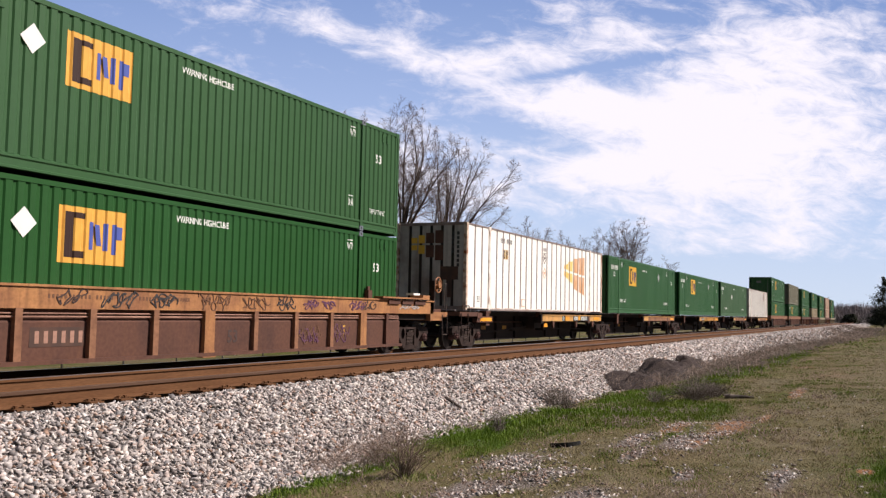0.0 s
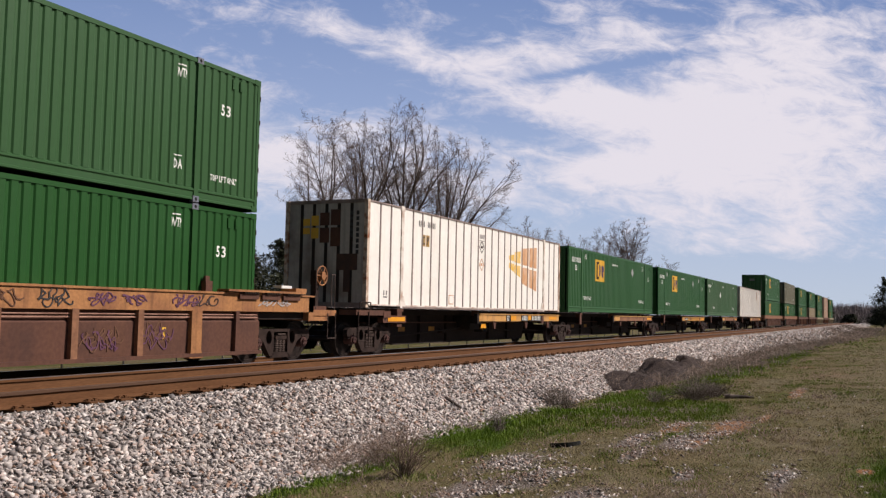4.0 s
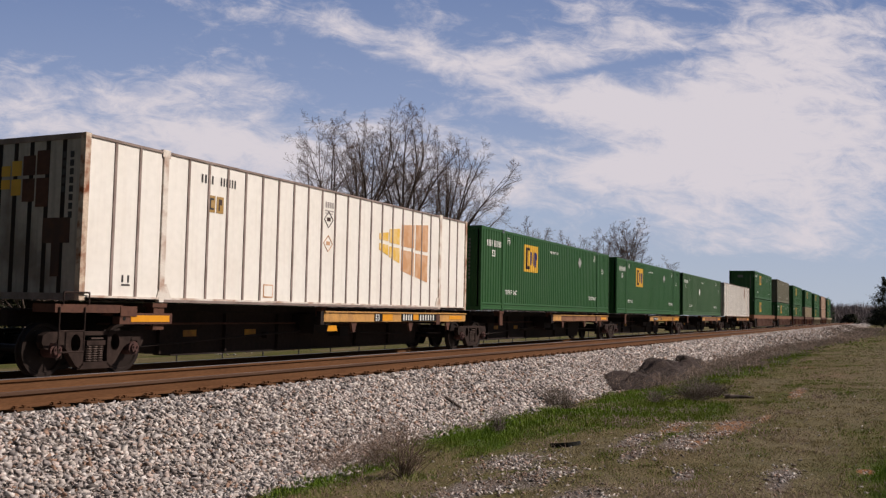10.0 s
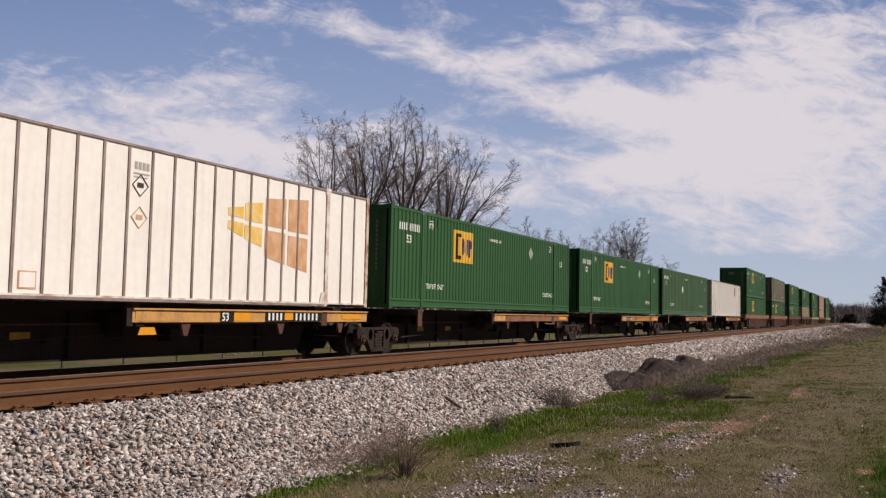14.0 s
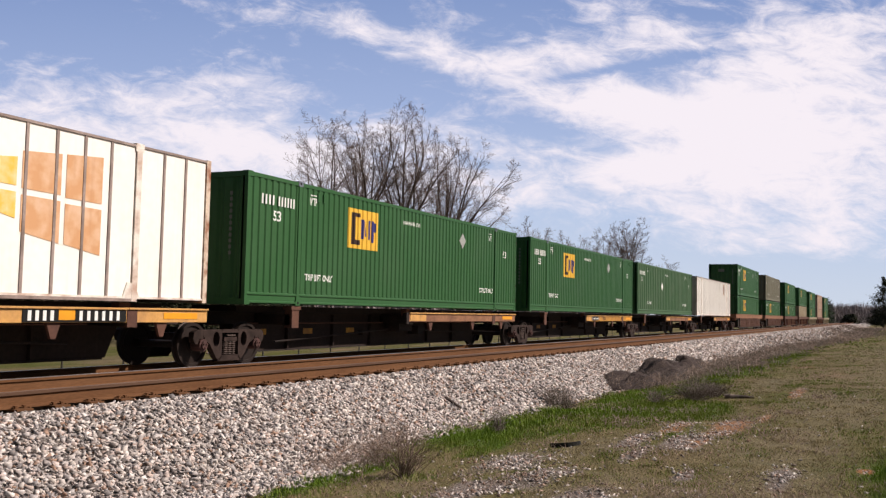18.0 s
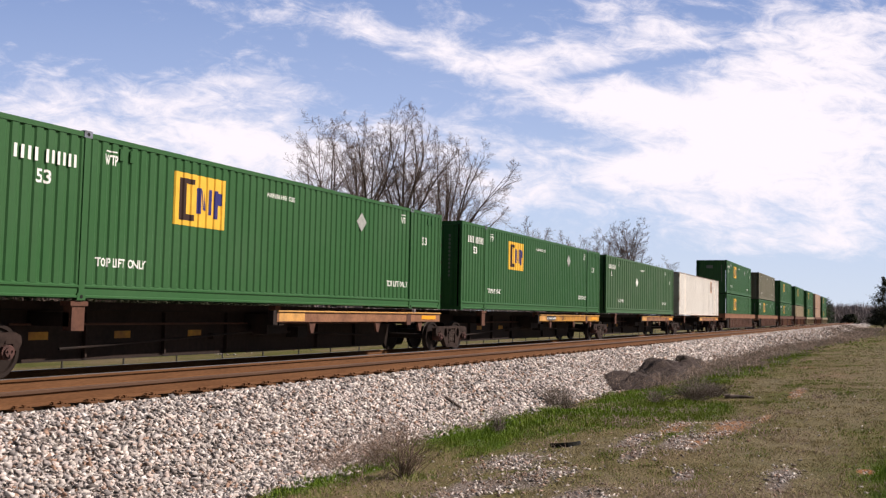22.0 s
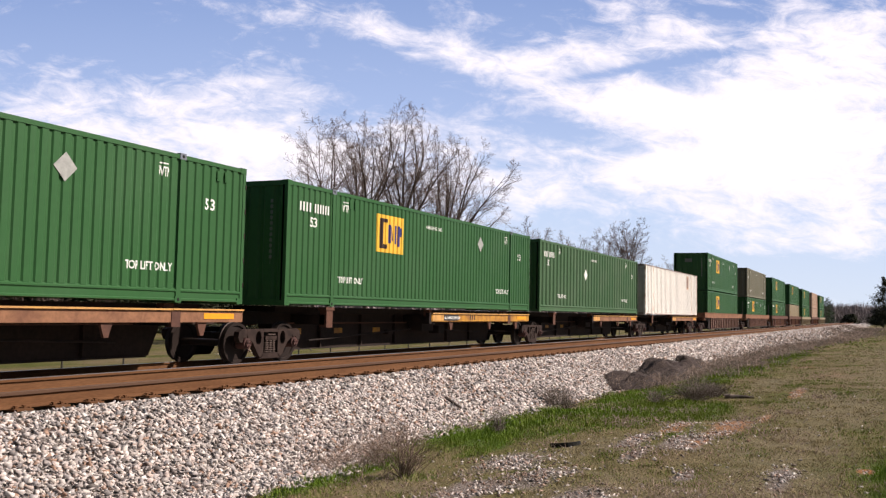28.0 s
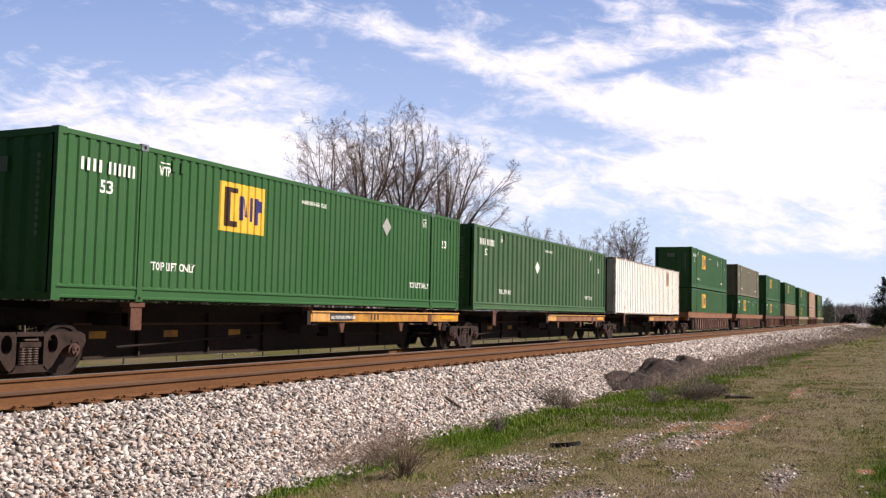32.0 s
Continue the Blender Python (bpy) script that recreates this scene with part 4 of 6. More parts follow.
def first_platform_fittings(car):
    """End platform, step and grab irons of the leading platform."""
    part("end_platform", boxes((-0.5, 1.0, -0.02, 0.5, 0.86, 1.0), (0.95, 1.35, -0.03, 0.45, 0.80, 0.98)), RUST, car)
    part("end_ledge", boxes((0.95, 2.3, -0.01, 0.16, 0.66, 0.86)), RUST, car)
    part("ledge_patch", boxes((1.22, 2.22, -0.018, -0.010, 0.70, 0.82)), REFLECT, car)
    bm = bmesh.new()
    tube(bm, (1.06, -0.016, 0.76), (1.06, -0.008, 0.76), 0.035, n=10)
    part("jacking_hole", bm, BLACK, car)
    bm = bmesh.new()
    for a, b in (((-0.42, -0.04, 0.2), (-0.42, -0.04, 0.95)), ((0.12, -0.04, 0.2), (0.12, -0.04, 0.95)), ((-0.42, -0.04, 0.2), (0.12, -0.04, 0.2)), ((-0.42, -0.04, 0.55), (0.12, -0.04, 0.55)),
                 ((-0.35, -0.04, 1.0), (-0.35, -0.04, 1.2)), ((0.2, -0.04, 1.0), (0.2, -0.04, 1.2)), ((-0.35, -0.04, 1.2), (0.2, -0.04, 1.2))):
        tube(bm, a, b, 0.016, n=6)
    part("step_ladder", bm, TRUCK, car)


def well_car(label, body, sill, ribs=9, rib_w=0.14, fittings=False):
    """A single 53-foot well car; 0 is the left end of its containers."""
    car = thing("well_car", label, "rail car", "cars of the train")
    mid = BOX_L / 2
    for side, (y0, y1) in (("near", (-0.15, -0.03)), ("far", (BOX_W + 0.03, BOX_W + 0.15))):
        o = -1 if side == "near" else 1
        yo = y0 if o < 0 else y1
        bm = bmesh.new()
        prism(bm, [(yo - o * d_, z_) for d_, z_ in ((0.085, 0.09), (0.075, 0.70), (0.108, 0.735), (0.108, 0.93), (0.118, 0.93), (0.118, 0.09))], "x", mid - 8.2, mid + 8.2)
        part("side_sheet", bm, body, car)
        part("top_chord", boxes((mid - 10.2, mid + 10.2, y0, y1, 0.92, 1.29), (mid - 10.2, mid + 10.2, y0 - 0.03, y1 + 0.03, 1.27, 1.31)), sill, car, "weathered orange top sill" if sill is ORANGE else "")
        part("bottom_chord", boxes((mid - 8.2, mid + 8.2, min(y0, y1) - 0.02, y1 + 0.02, 0.02, 0.09)), body, car)
        for z_, r_ in ((0.845, 0.012), (0.79, 0.016)):
            bm = bmesh.new()
            tube(bm, (mid - 8.1, yo - o * 0.06, z_), (mid + 8.1, yo - o * 0.06, z_), r_, n=6)
            part("side_pipe", bm, RIB_RUST if fittings else body, car)
        for i in range(-(ribs // 2), ribs // 2 + 1):
            x = mid + i * (7.35 / (ribs // 2)) if ribs > 10 else mid + i * 1.52
            w = 0.30 if ribs <= 10 and i % 4 == 0 else rib_w
            part("side_rib", boxes((x - w / 2, x + w / 2, y0 - 0.01, y1 + 0.01, 0.03 if w < 0.2 else 0.0, 0.93)), sill if w > 0.2 else (RIB_RUST if ribs > 10 else RUST_LIGHT if body is RUST else body), car)
            if w > 0.2:
                bm = bmesh.new()
                prism(bm, [(x - 0.20, -0.005), (x + 0.20, -0.005), (x + 0.15, 0.14), (x - 0.15, 0.14)], "y", y0 - 0.016, y1 + 0.016)
                part("rib_foot", bm, sill, car)
        for s in (-1, 1):
            part("side_rib", boxes((mid + s * 7.36 - 0.06, mid + s * 7.36 + 0.06, y0 - 0.005, y1 + 0.005, 0.0, 0.93)), body, car)
    part("well_floor", boxes((mid - 8.2, mid + 8.2, 0.0, BOX_W, 0.06, 0.13)), DARK, car)
    for s in (-1, 1):
        x0, x1 = sorted((mid + s * 8.2, mid + s * 10.2))
        part("end_deck", boxes((x0, x1, 0.0, BOX_W, 0.75, 0.95)), DARK, car)
        part("end_bulkhead", boxes((mid + s * 8.2 - 0.05, mid + s * 8.2 + 0.05, 0.0, BOX_W, 0.05, 0.95)), body, car)
        a, b = sorted((mid + s * 10.1, mid + s * 11.0))
        part("end_sill", boxes((a, b, 0.75, BOX_W - 0.75, 0.55, 0.9)), DARK, car)
        a, b = sorted((mid + s * 10.0, mid + s * 10.2))
        part("end_beam", boxes((a, b, -0.15, BOX_W + 0.15, 0.72, 1.28)), sill, car)
        a, b = sorted((mid + s * 10.9, mid + s * 11.42))
        part("coupler", boxes((a, b, 1.15, 1.45, 0.50, 0.80)), DARK, car)
        truck_under(car, mid + s * 9.45, BOX_W / 2, FAR_RAIL_Z)
    if fittings:
        part("corner_guide", boxes((mid + 6.35, mid + 6.55, -0.12, 0.0, 1.31, 1.52), (mid + 6.38, mid + 6.50, -0.08, -0.02, 1.5, 1.62)), RUST, car)
        part("running_board", boxes((mid + 6.9, mid + 9.7, -0.26, 0.15, 1.33, 1.375)), ORANGE, car)
        part("board_step", boxes((mid + 9.35, mid + 9.78, -0.22, 0.2, 1.375, 1.46)), ORANGE, car)
        for k_ in range(3):
            for i in range(6):
                x_ = mid + 7.45 + 0.78 * k_ + 0.085 * i
                part("board_tooth", boxes((x_, x_ + 0.05, -0.25, -0.20, 1.295, 1.33)), DARK, car)
            part("board_bracket", boxes((mid + 7.35 + 0.78 * k_, mid + 8.0 + 0.78 * k_, -0.20, -0.15, 1.18, 1.33)), RUST, car)
        part("reflective_tag", boxes((mid + 8.9, mid + 9.3, -0.14, 0.1, 1.45, 1.51)), WHITE_INK, car)
        part("end_step", boxes((mid + 10.2, mid + 11.25, -0.12, 0.6, 0.84, 0.98), (mid + 10.2, mid + 10.9, -0.1, 0.5, 0.72, 0.84)), ORANGE, car)
        wheel = bmesh.new()
        cx, cy, cz = mid + 10.60, -0.10, 1.80
        for i in range(20):
            a, b = 2 * math.pi * i / 20, 2 * math.pi * (i + 1) / 20
            tube(wheel, (cx + 0.23 * math.cos(a), cy, cz + 0.23 * math.sin(a)), (cx + 0.23 * math.cos(b), cy, cz + 0.23 * math.sin(b)), 0.019, n=6)
        for i in range(6):
            a = 2 * math.pi * i / 6
            tube(wheel, (cx, cy - 0.03, cz), (cx + 0.22 * math.cos(a), cy, cz + 0.22 * math.sin(a)), 0.020, n=5)
        tube(wheel, (cx, cy + 0.05, cz), (cx, cy - 0.06, cz), 0.10, n=12)
        part("hand_brake_wheel", wheel, ORANGE, car, "rusty orange hand brake wheel")
        part("brake_stand", boxes((cx - 0.13, cx + 0.07, cy + 0.06, cy + 0.24, 1.60, 1.93), (cx - 0.08, cx + 0.02, cy + 0.1, cy + 0.2, 0.98, 1.60)), TRUCK, car)
        part("brake_chain_box", boxes((cx - 0.30, cx + 0.30, cy + 0.04, cy + 0.30, 0.98, 1.07)), RUST, car)
        bm = bmesh.new()
        for a, b in (((mid + 10.35, -0.1, 0.98), (mid + 10.35, -0.1, 1.95)), ((mid + 10.35, -0.1, 1.95), (mid + 10.5, -0.1, 1.95)), ((mid + 11.2, -0.1, 0.98), (mid + 11.2, -0.1, 1.85)), ((mid + 11.2, -0.1, 1.85), (mid + 11.05, -0.1, 1.85)), ((mid + 10.85, -0.14, 0.3), (mid + 10.85, -0.14, 0.9)),
                     ((mid + 11.2, -0.14, 0.3), (mid + 11.2, -0.14, 0.9)), ((mid + 10.85, -0.14, 0.3), (mid + 11.2, -0.14, 0.3)), ((mid + 11.05, -0.1, 1.1), (mid + 11.05, -0.1, 1.85))):
            tube(bm, a, b, 0.011, n=6)
        part("grab_iron", bm, SPRING, car)
        bm = bmesh.new()
        pts = [(mid + 10.9 + 0.12 * i, 1.1 - 0.05 * i, 0.62 - 0.30 * math.sin(i * math.pi / 6)) for i in range(7)]
        for q, e in zip(pts, pts[1:]):
            tube(bm, q, e, 0.025, n=6)
        part("air_hose", bm, BLACK, car)
        # painted-over scrawls and stencils on the sill and sides
        rng = random.Random(11)

        def scrawl(x0, w, zc, size, r, material, loops):
            """A looping hand-drawn line."""
            bm = bmesh.new()
            p1, p2, p3 = rng.uniform(0, 6), rng.uniform(0, 6), rng.uniform(0, 6)
            n = 14 * loops
            line = []
            for j in range(n + 1):
                f = j / n
                a = 2 * math.pi * loops * f
                line.append((x0 + w * f + 0.085 * math.sin(a * 1.03 + p1) + 0.04 * math.sin(a * 2.3 + p3), zc + size * (0.62 * math.sin(a + p2) + 0.38 * math.sin(a * 0.53 + p3) + 0.22 * math.sin(a * 2.6 + p1))))
            for q, e in zip(line, line[1:]):
                tube(bm, (q[0], -0.152 if zc > 0.9 else -0.072, q[1]), (e[0], -0.152 if zc > 0.9 else -0.072, e[1]), r, n=4, caps=False)
            part("graffiti", bm, material, car)
        for x0, w, size, m_, loops in ((4.30, 0.5, 0.12, FADED_INK, 3), (5.25, 0.75, 0.14, DARK_INK, 5), (6.45, 0.55, 0.11, DARK_INK, 6), (7.75, 0.95, 0.14, OLD_INK, 6), (9.1, 0.85, 0.13, OLD_INK, 5), (10.35, 0.6, 0.13, DARK_INK, 5), (11.45, 0.5, 0.09, GRAFFITI, 5), (12.2, 0.5, 0.09, GRAFFITI, 5), (13.45, 0.7, 0.11, GRAFFITI, 6), (14.15, 0.55, 0.11, FADED_INK, 4), (16.2, 0.5, 0.07, PALE_INK, 4), (16.9, 0.35, 0.06, PALE_INK, 3)):
            scrawl(x0, w, 1.11, size * 1.15, 0.015, m_, loops)
        for x0, w, zc, m_ in ((11.35, 0.85, 0.42, OLD_INK), (11.4, 0.75, 0.36, GRAFFITI), (12.75, 0.75, 0.42, GRAFFITI), (12.8, 0.6, 0.48, OLD_INK)):
            scrawl(x0, w, zc, 0.20, 0.015, m_, 5)
        for w_ in range(5):
            bars(car, 4.05 + 0.51 * w_, -0.150, 1.09, 5, 0.06, 0.07, 0.025, OLD_INK, "stencil")
        lettering("CONTAINER", 0.075, OLD_INK, car, 6.86, -0.153, 1.09)
        part("number_panel", boxes((3.80, 4.95, -0.074, -0.066, 0.30, 0.62)), PANEL_PAINT, car)
        bars(car, 3.88, -0.074, 0.36, 6, 0.12, 0.20, 0.06, RIB_RUST)
        lettering("53", 0.26, FADED_INK, car, 8.72, -0.076, 0.28)
        part("caution_tag", boxes((13.28, 13.38, -0.074, -0.066, 0.38, 0.60)), LOGO_YELLOW, car)
    return car


GRAFFITI = mat("purple_scrawl", (0.13, 0.055, 0.10), 0.7)
OLD_INK = mat("washed_out_scrawl", (0.15, 0.075, 0.045), 0.8)
FADED_INK = mat("faded_stencil", (0.07, 0.045, 0.04), 0.8)


GREEN_DEEP_FADE = mat("sun_faded_deep_green_paint", (0.027, 0.089, 0.026), 0.55, second=(0.033, 0.095, 0.034), scale=0.5, amount=0.7, grain=0.08, grain_scale=9, streak=0.16, streak_colour=(0.05, 0.08, 0.04))


def build_train():
    rng = random.Random(2)
    green = "dark green corrugated container with a yellow emblem"
    upper = ride(container(GREEN_DEEP_FADE, 2.89, "sun-faded green corrugated container with a yellow emblem on top", logo=True, diamond=(3.65, 2.18, False), numbers=False, stacked=True, logo_at=(4.34, 1.58, 1.52, 0.94)), 6.78, NEAR_FACE, 3.07)
    lower = ride(container(GREEN_RICH, 2.89, green, logo=True, diamond=(3.65, 2.15, False), numbers=False, stacked=True, logo_at=(4.34, 1.54, 1.52, 0.96)), 6.78, NEAR_FACE, 0.14)
    lower["label"] = green + " in the well car"
    ride(well_car("rusty brown well car with an orange sill covered in graffiti", RUST, ORANGE, fittings=True), 6.78, NEAR_FACE, 0.0)

    ride(white_container("white sheet-and-post container with a yellow and brown emblem"), 27.75, NEAR_FACE, 1.07)
    first = spine_unit(0.65, None, "grimy spine car platform with yellow side ledges under a white container", LEDGE, belly=True)
    first_platform_fittings(first)
    bm = bmesh.new()
    prism(bm, [(7.98, 0.60), (8.34, 0.60), (8.40, 0.46), (7.92, 0.46)], "y", 0.06, 0.075)
    part("hanging_reflector", bm, REFLECT, first, "orange reflective plate under the ledge")
    part("ledge_sign", boxes((10.24, 10.66, 0.036, 0.05, 0.70, 0.91)), BLACK, first, "black sign plate")
    lettering("53", 0.17, WHITE_INK, first, 10.27, 0.034, 0.72)
    part("ledge_patch", boxes((10.68, 11.25, 0.04, 0.05, 0.72, 0.89)), REFLECT, first)
    for x0, x1, z1 in ((11.78, 12.5, 0.91), (12.5, 12.85, 0.73), (12.85, 14.02, 0.91)):
        part("ledge_sign", boxes((x0, x1, 0.036, 0.05, 0.70, z1)), BLACK, first, "black sign plate")
    part("ledge_patch", boxes((12.5, 12.85, 0.04, 0.05, 0.735, 0.90)), REFLECT, first)
    bars(first, 11.86, 0.036, 0.725, 4, 0.10, 0.165, 0.05, WHITE_INK)
    bars(first, 12.92, 0.036, 0.725, 6, 0.10, 0.165, 0.07, WHITE_INK)
    ride(first, 27.75, NEAR_FACE, 0.0)

    single = container(GREEN, 2.89, green + " on a spine car", logo=True, diamond=(11.3, 2.22, True))
    ride(single, 45.13, NEAR_FACE, 1.07)
    second = ride(spine_unit(-0.13, None, "grimy brown spine car platform under a green container", RUST_LIGHT), 45.13, NEAR_FACE, 0.0)
    ride(copy_thing(single, pose(0, 0, 0)), 62.83, NEAR_FACE, 1.07)
    third = ride(spine_unit(-0.16, None, "grimy spine car platform with a bright yellow ledge"), 62.83, NEAR_FACE, 0.0)
    part("ledge_sign", boxes((8.6, 9.7, 0.036, 0.05, 0.72, 0.90)), DARK_INK, third)
    lettering("ALL PURPOSE SPINE CAR", 0.075, WHITE_INK, third, 8.64, 0.034, 0.77)
    bars(third, 10.6, 0.05, 0.74, 3, 0.12, 0.15, 0.06, FADED_INK)
    plain = container(GREEN_OLD, 2.89, "faded green wide-ribbed container with a diamond plate", pitch=0.46, depth=0.055, diamond=(6.3, 1.72, False), detail=True, posts=False, numbers=True)
    ride(plain, 80.16, NEAR_FACE, 1.07)
    ride(spine_unit(-0.15, None, "grimy spine car platform under a faded green container", RUST_LIGHT), 80.16, NEAR_FACE, 0.0)
    ride(white_container("dirty white container with a small brown emblem", posts_per=(5, 32, 5), emblem=False, rib=LIGHT_RIB), 98.28, NEAR_FACE, 1.07)
    ride(spine_unit(-0.2, 14.9, "last platform of the spine car under a white container", RUST_LIGHT), 98.28, NEAR_FACE, 0.0)

    ribbed = well_car("rusty well car with close vertical side ribs", DARK, RUST_LIGHT, ribs=17, rib_w=0.13)
    brown = well_car("dark brown weathered well car", RUST, RUST)
    pale = well_car("pale grey-tan well car", TAN, TAN)
    pink_box = container(TAN_PINK, 2.89, "pinkish tan corrugated container on a double stack", detail=False)
    olive_box = container(OLIVE, 2.89, "faded olive corrugated container on a double stack", detail=True, numbers=False)
    tan_box = container(TAN, 2.89, "tan corrugated container on a double stack", logo=False, diamond=None, detail=False)
    plain_green = container(GREEN, 2.89, "plain dark green container on a double stack", logo=True, diamond=None, detail=False)
    stacks = ((119.0, ribbed, single, plain_green), (141.9, ribbed, olive_box, single), (165.1, brown, plain_green, single), (188.0, brown, plain_green, tan_box),
              (211.0, pale, plain_green, plain_green), (233.5, brown, pink_box, pink_box), (256.5, pale, plain_green, plain_green))
    used = set()

    def take(ob):
        if ob in used or any(ob is m[0] for m in MOVING):
            return copy_thing(ob, pose(0, 0, 0))
        used.add(ob)
        return ob
    for x, car, top, low in stacks:
        o = take(car)
        ride(o, x, NEAR_FACE, 0.0)
        ride(take(top), x, NEAR_FACE, 3.07)["label"] = top["label"].replace("on a spine car", "stacked on another")
        ride(take(low), x, NEAR_FACE, 0.14)["label"] = low["label"].replace("on a spine car", "in a well car")
    # wheelsets of copied cars roll too
    known = {w[0] for w in WHEELS}
    for ob, *_ in MOVING:
        for c in ob.children_recursive:
            if c.name.startswith("wheelset") and c not in known:
                WHEELS.append((c, c.matrix_basis.translation.x, 0.42))


build_train()


# ---- sky: a far backdrop of blue and thin drifting cloud ----
CLOUDS = []
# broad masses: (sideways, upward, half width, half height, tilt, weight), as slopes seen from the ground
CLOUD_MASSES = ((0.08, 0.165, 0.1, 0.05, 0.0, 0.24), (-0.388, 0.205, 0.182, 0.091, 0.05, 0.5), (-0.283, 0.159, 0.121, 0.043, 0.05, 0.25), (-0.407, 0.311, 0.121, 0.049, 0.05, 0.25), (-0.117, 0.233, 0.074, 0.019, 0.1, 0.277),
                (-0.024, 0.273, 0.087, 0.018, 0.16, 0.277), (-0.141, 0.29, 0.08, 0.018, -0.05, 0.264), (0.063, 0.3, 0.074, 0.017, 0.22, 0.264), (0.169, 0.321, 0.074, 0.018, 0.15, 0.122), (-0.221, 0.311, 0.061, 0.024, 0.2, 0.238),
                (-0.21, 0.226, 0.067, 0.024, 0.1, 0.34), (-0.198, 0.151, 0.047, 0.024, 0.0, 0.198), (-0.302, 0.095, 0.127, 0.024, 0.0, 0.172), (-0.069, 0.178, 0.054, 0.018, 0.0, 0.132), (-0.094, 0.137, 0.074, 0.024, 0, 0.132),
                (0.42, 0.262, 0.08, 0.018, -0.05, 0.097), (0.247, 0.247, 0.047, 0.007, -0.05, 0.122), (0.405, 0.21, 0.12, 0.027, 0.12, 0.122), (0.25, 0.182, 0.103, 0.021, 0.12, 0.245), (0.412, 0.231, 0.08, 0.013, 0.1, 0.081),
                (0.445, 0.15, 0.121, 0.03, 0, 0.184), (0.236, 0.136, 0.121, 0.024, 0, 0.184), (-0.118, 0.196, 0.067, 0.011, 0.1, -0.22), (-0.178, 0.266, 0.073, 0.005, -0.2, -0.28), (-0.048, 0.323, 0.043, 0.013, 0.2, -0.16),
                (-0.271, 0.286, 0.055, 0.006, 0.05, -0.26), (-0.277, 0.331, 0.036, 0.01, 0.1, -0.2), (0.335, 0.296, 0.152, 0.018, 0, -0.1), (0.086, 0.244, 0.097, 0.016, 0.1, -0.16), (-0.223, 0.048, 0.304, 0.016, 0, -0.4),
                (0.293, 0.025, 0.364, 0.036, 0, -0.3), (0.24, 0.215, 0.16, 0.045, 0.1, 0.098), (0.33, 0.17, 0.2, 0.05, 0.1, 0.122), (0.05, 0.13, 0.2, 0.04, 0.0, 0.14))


def sky_material():
    m = bpy.data.materials.new("sky_and_cloud")
    m.use_nodes = True
    n, l = m.node_tree.nodes, m.node_tree.links
    n.remove(n["Principled BSDF"])
    tc = n.new("ShaderNodeTexCoord")
    sep = n.new("ShaderNodeSeparateXYZ")
    l.new(tc.outputs["Object"], sep.inputs[0])

    def calc(op, a, b=None):
        k = n.new("ShaderNodeMath")
        k.operation = op
        for i, v in enumerate((a, b)):
            if v is None:
                continue
            if isinstance(v, (int, float)):
                k.inputs[i].default_value = v
            else:
                l.new(v, k.inputs[i])
        return k.outputs[0]

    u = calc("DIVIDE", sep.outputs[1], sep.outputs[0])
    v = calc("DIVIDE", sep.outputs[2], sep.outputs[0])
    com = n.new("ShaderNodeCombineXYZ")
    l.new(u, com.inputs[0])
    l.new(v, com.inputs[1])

    def fbm(scale, sy, rot, detail=7.0, dist=0.0, rough=0.55):
        turn = n.new("ShaderNodeMapping")
        turn.inputs["Rotation"].default_value = (0, 0, radians(-rot))
        l.new(com.outputs[0], turn.inputs["Vector"])
        mp = n.new("ShaderNodeMapping")
        mp.inputs["Scale"].default_value = (1, sy, 1)
        l.new(turn.outputs[0], mp.inputs["Vector"])
        t = n.new("ShaderNodeTexNoise")
        t.inputs["Scale"].default_value, t.inputs["Detail"].default_value = scale, detail
        t.inputs["Distortion"].default_value, t.inputs["Roughness"].default_value = dist, rough
        l.new(mp.outputs[0], t.inputs["Vector"])
        return t.outputs[0]

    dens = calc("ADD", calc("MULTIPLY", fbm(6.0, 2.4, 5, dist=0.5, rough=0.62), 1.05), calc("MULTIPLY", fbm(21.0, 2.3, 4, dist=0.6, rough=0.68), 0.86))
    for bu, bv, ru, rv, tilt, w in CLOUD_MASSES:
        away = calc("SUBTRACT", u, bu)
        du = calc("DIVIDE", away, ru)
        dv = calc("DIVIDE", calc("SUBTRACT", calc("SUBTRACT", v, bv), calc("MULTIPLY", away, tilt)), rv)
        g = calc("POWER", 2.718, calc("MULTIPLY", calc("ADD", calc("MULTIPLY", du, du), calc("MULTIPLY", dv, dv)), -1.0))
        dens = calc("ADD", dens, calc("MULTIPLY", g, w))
    mr = n.new("ShaderNodeMapRange")
    mr.interpolation_type = "SMOOTHSTEP"
    mr.inputs[1].default_value, mr.inputs[2].default_value = 0.93, 1.44
    l.new(dens, mr.inputs[0])
    ramp = n.new("ShaderNodeValToRGB")
    e = ramp.color_ramp.elements
    e[0].position, e[0].color = 0.0, (0.60, 0.70, 0.79, 1)
    e[1].position, e[1].color = 1.0, (0.215, 0.325, 0.58, 1)
    mid = e.new(0.30)
    mid.color = (0.48, 0.61, 0.80, 1)
    high = e.new(0.62)
    high.color = (0.335, 0.455, 0.70, 1)
    l.new(calc("MULTIPLY", v, 2.8), ramp.inputs[0])
    tint = n.new("ShaderNodeMix")
    tint.data_type = "RGBA"
    tint.inputs[7].default_value = (0.90, 0.88, 0.92, 1)
    l.new(mr.outputs[0], tint.inputs[0])
    l.new(ramp.outputs[0], tint.inputs[6])
    em = n.new("ShaderNodeEmission")
    l.new(tint.outputs[2], em.inputs["Color"])
    em.inputs["Strength"].default_value = 0.88
    l.new(em.outputs[0], n["Material Output"].inputs["Surface"])
    return m


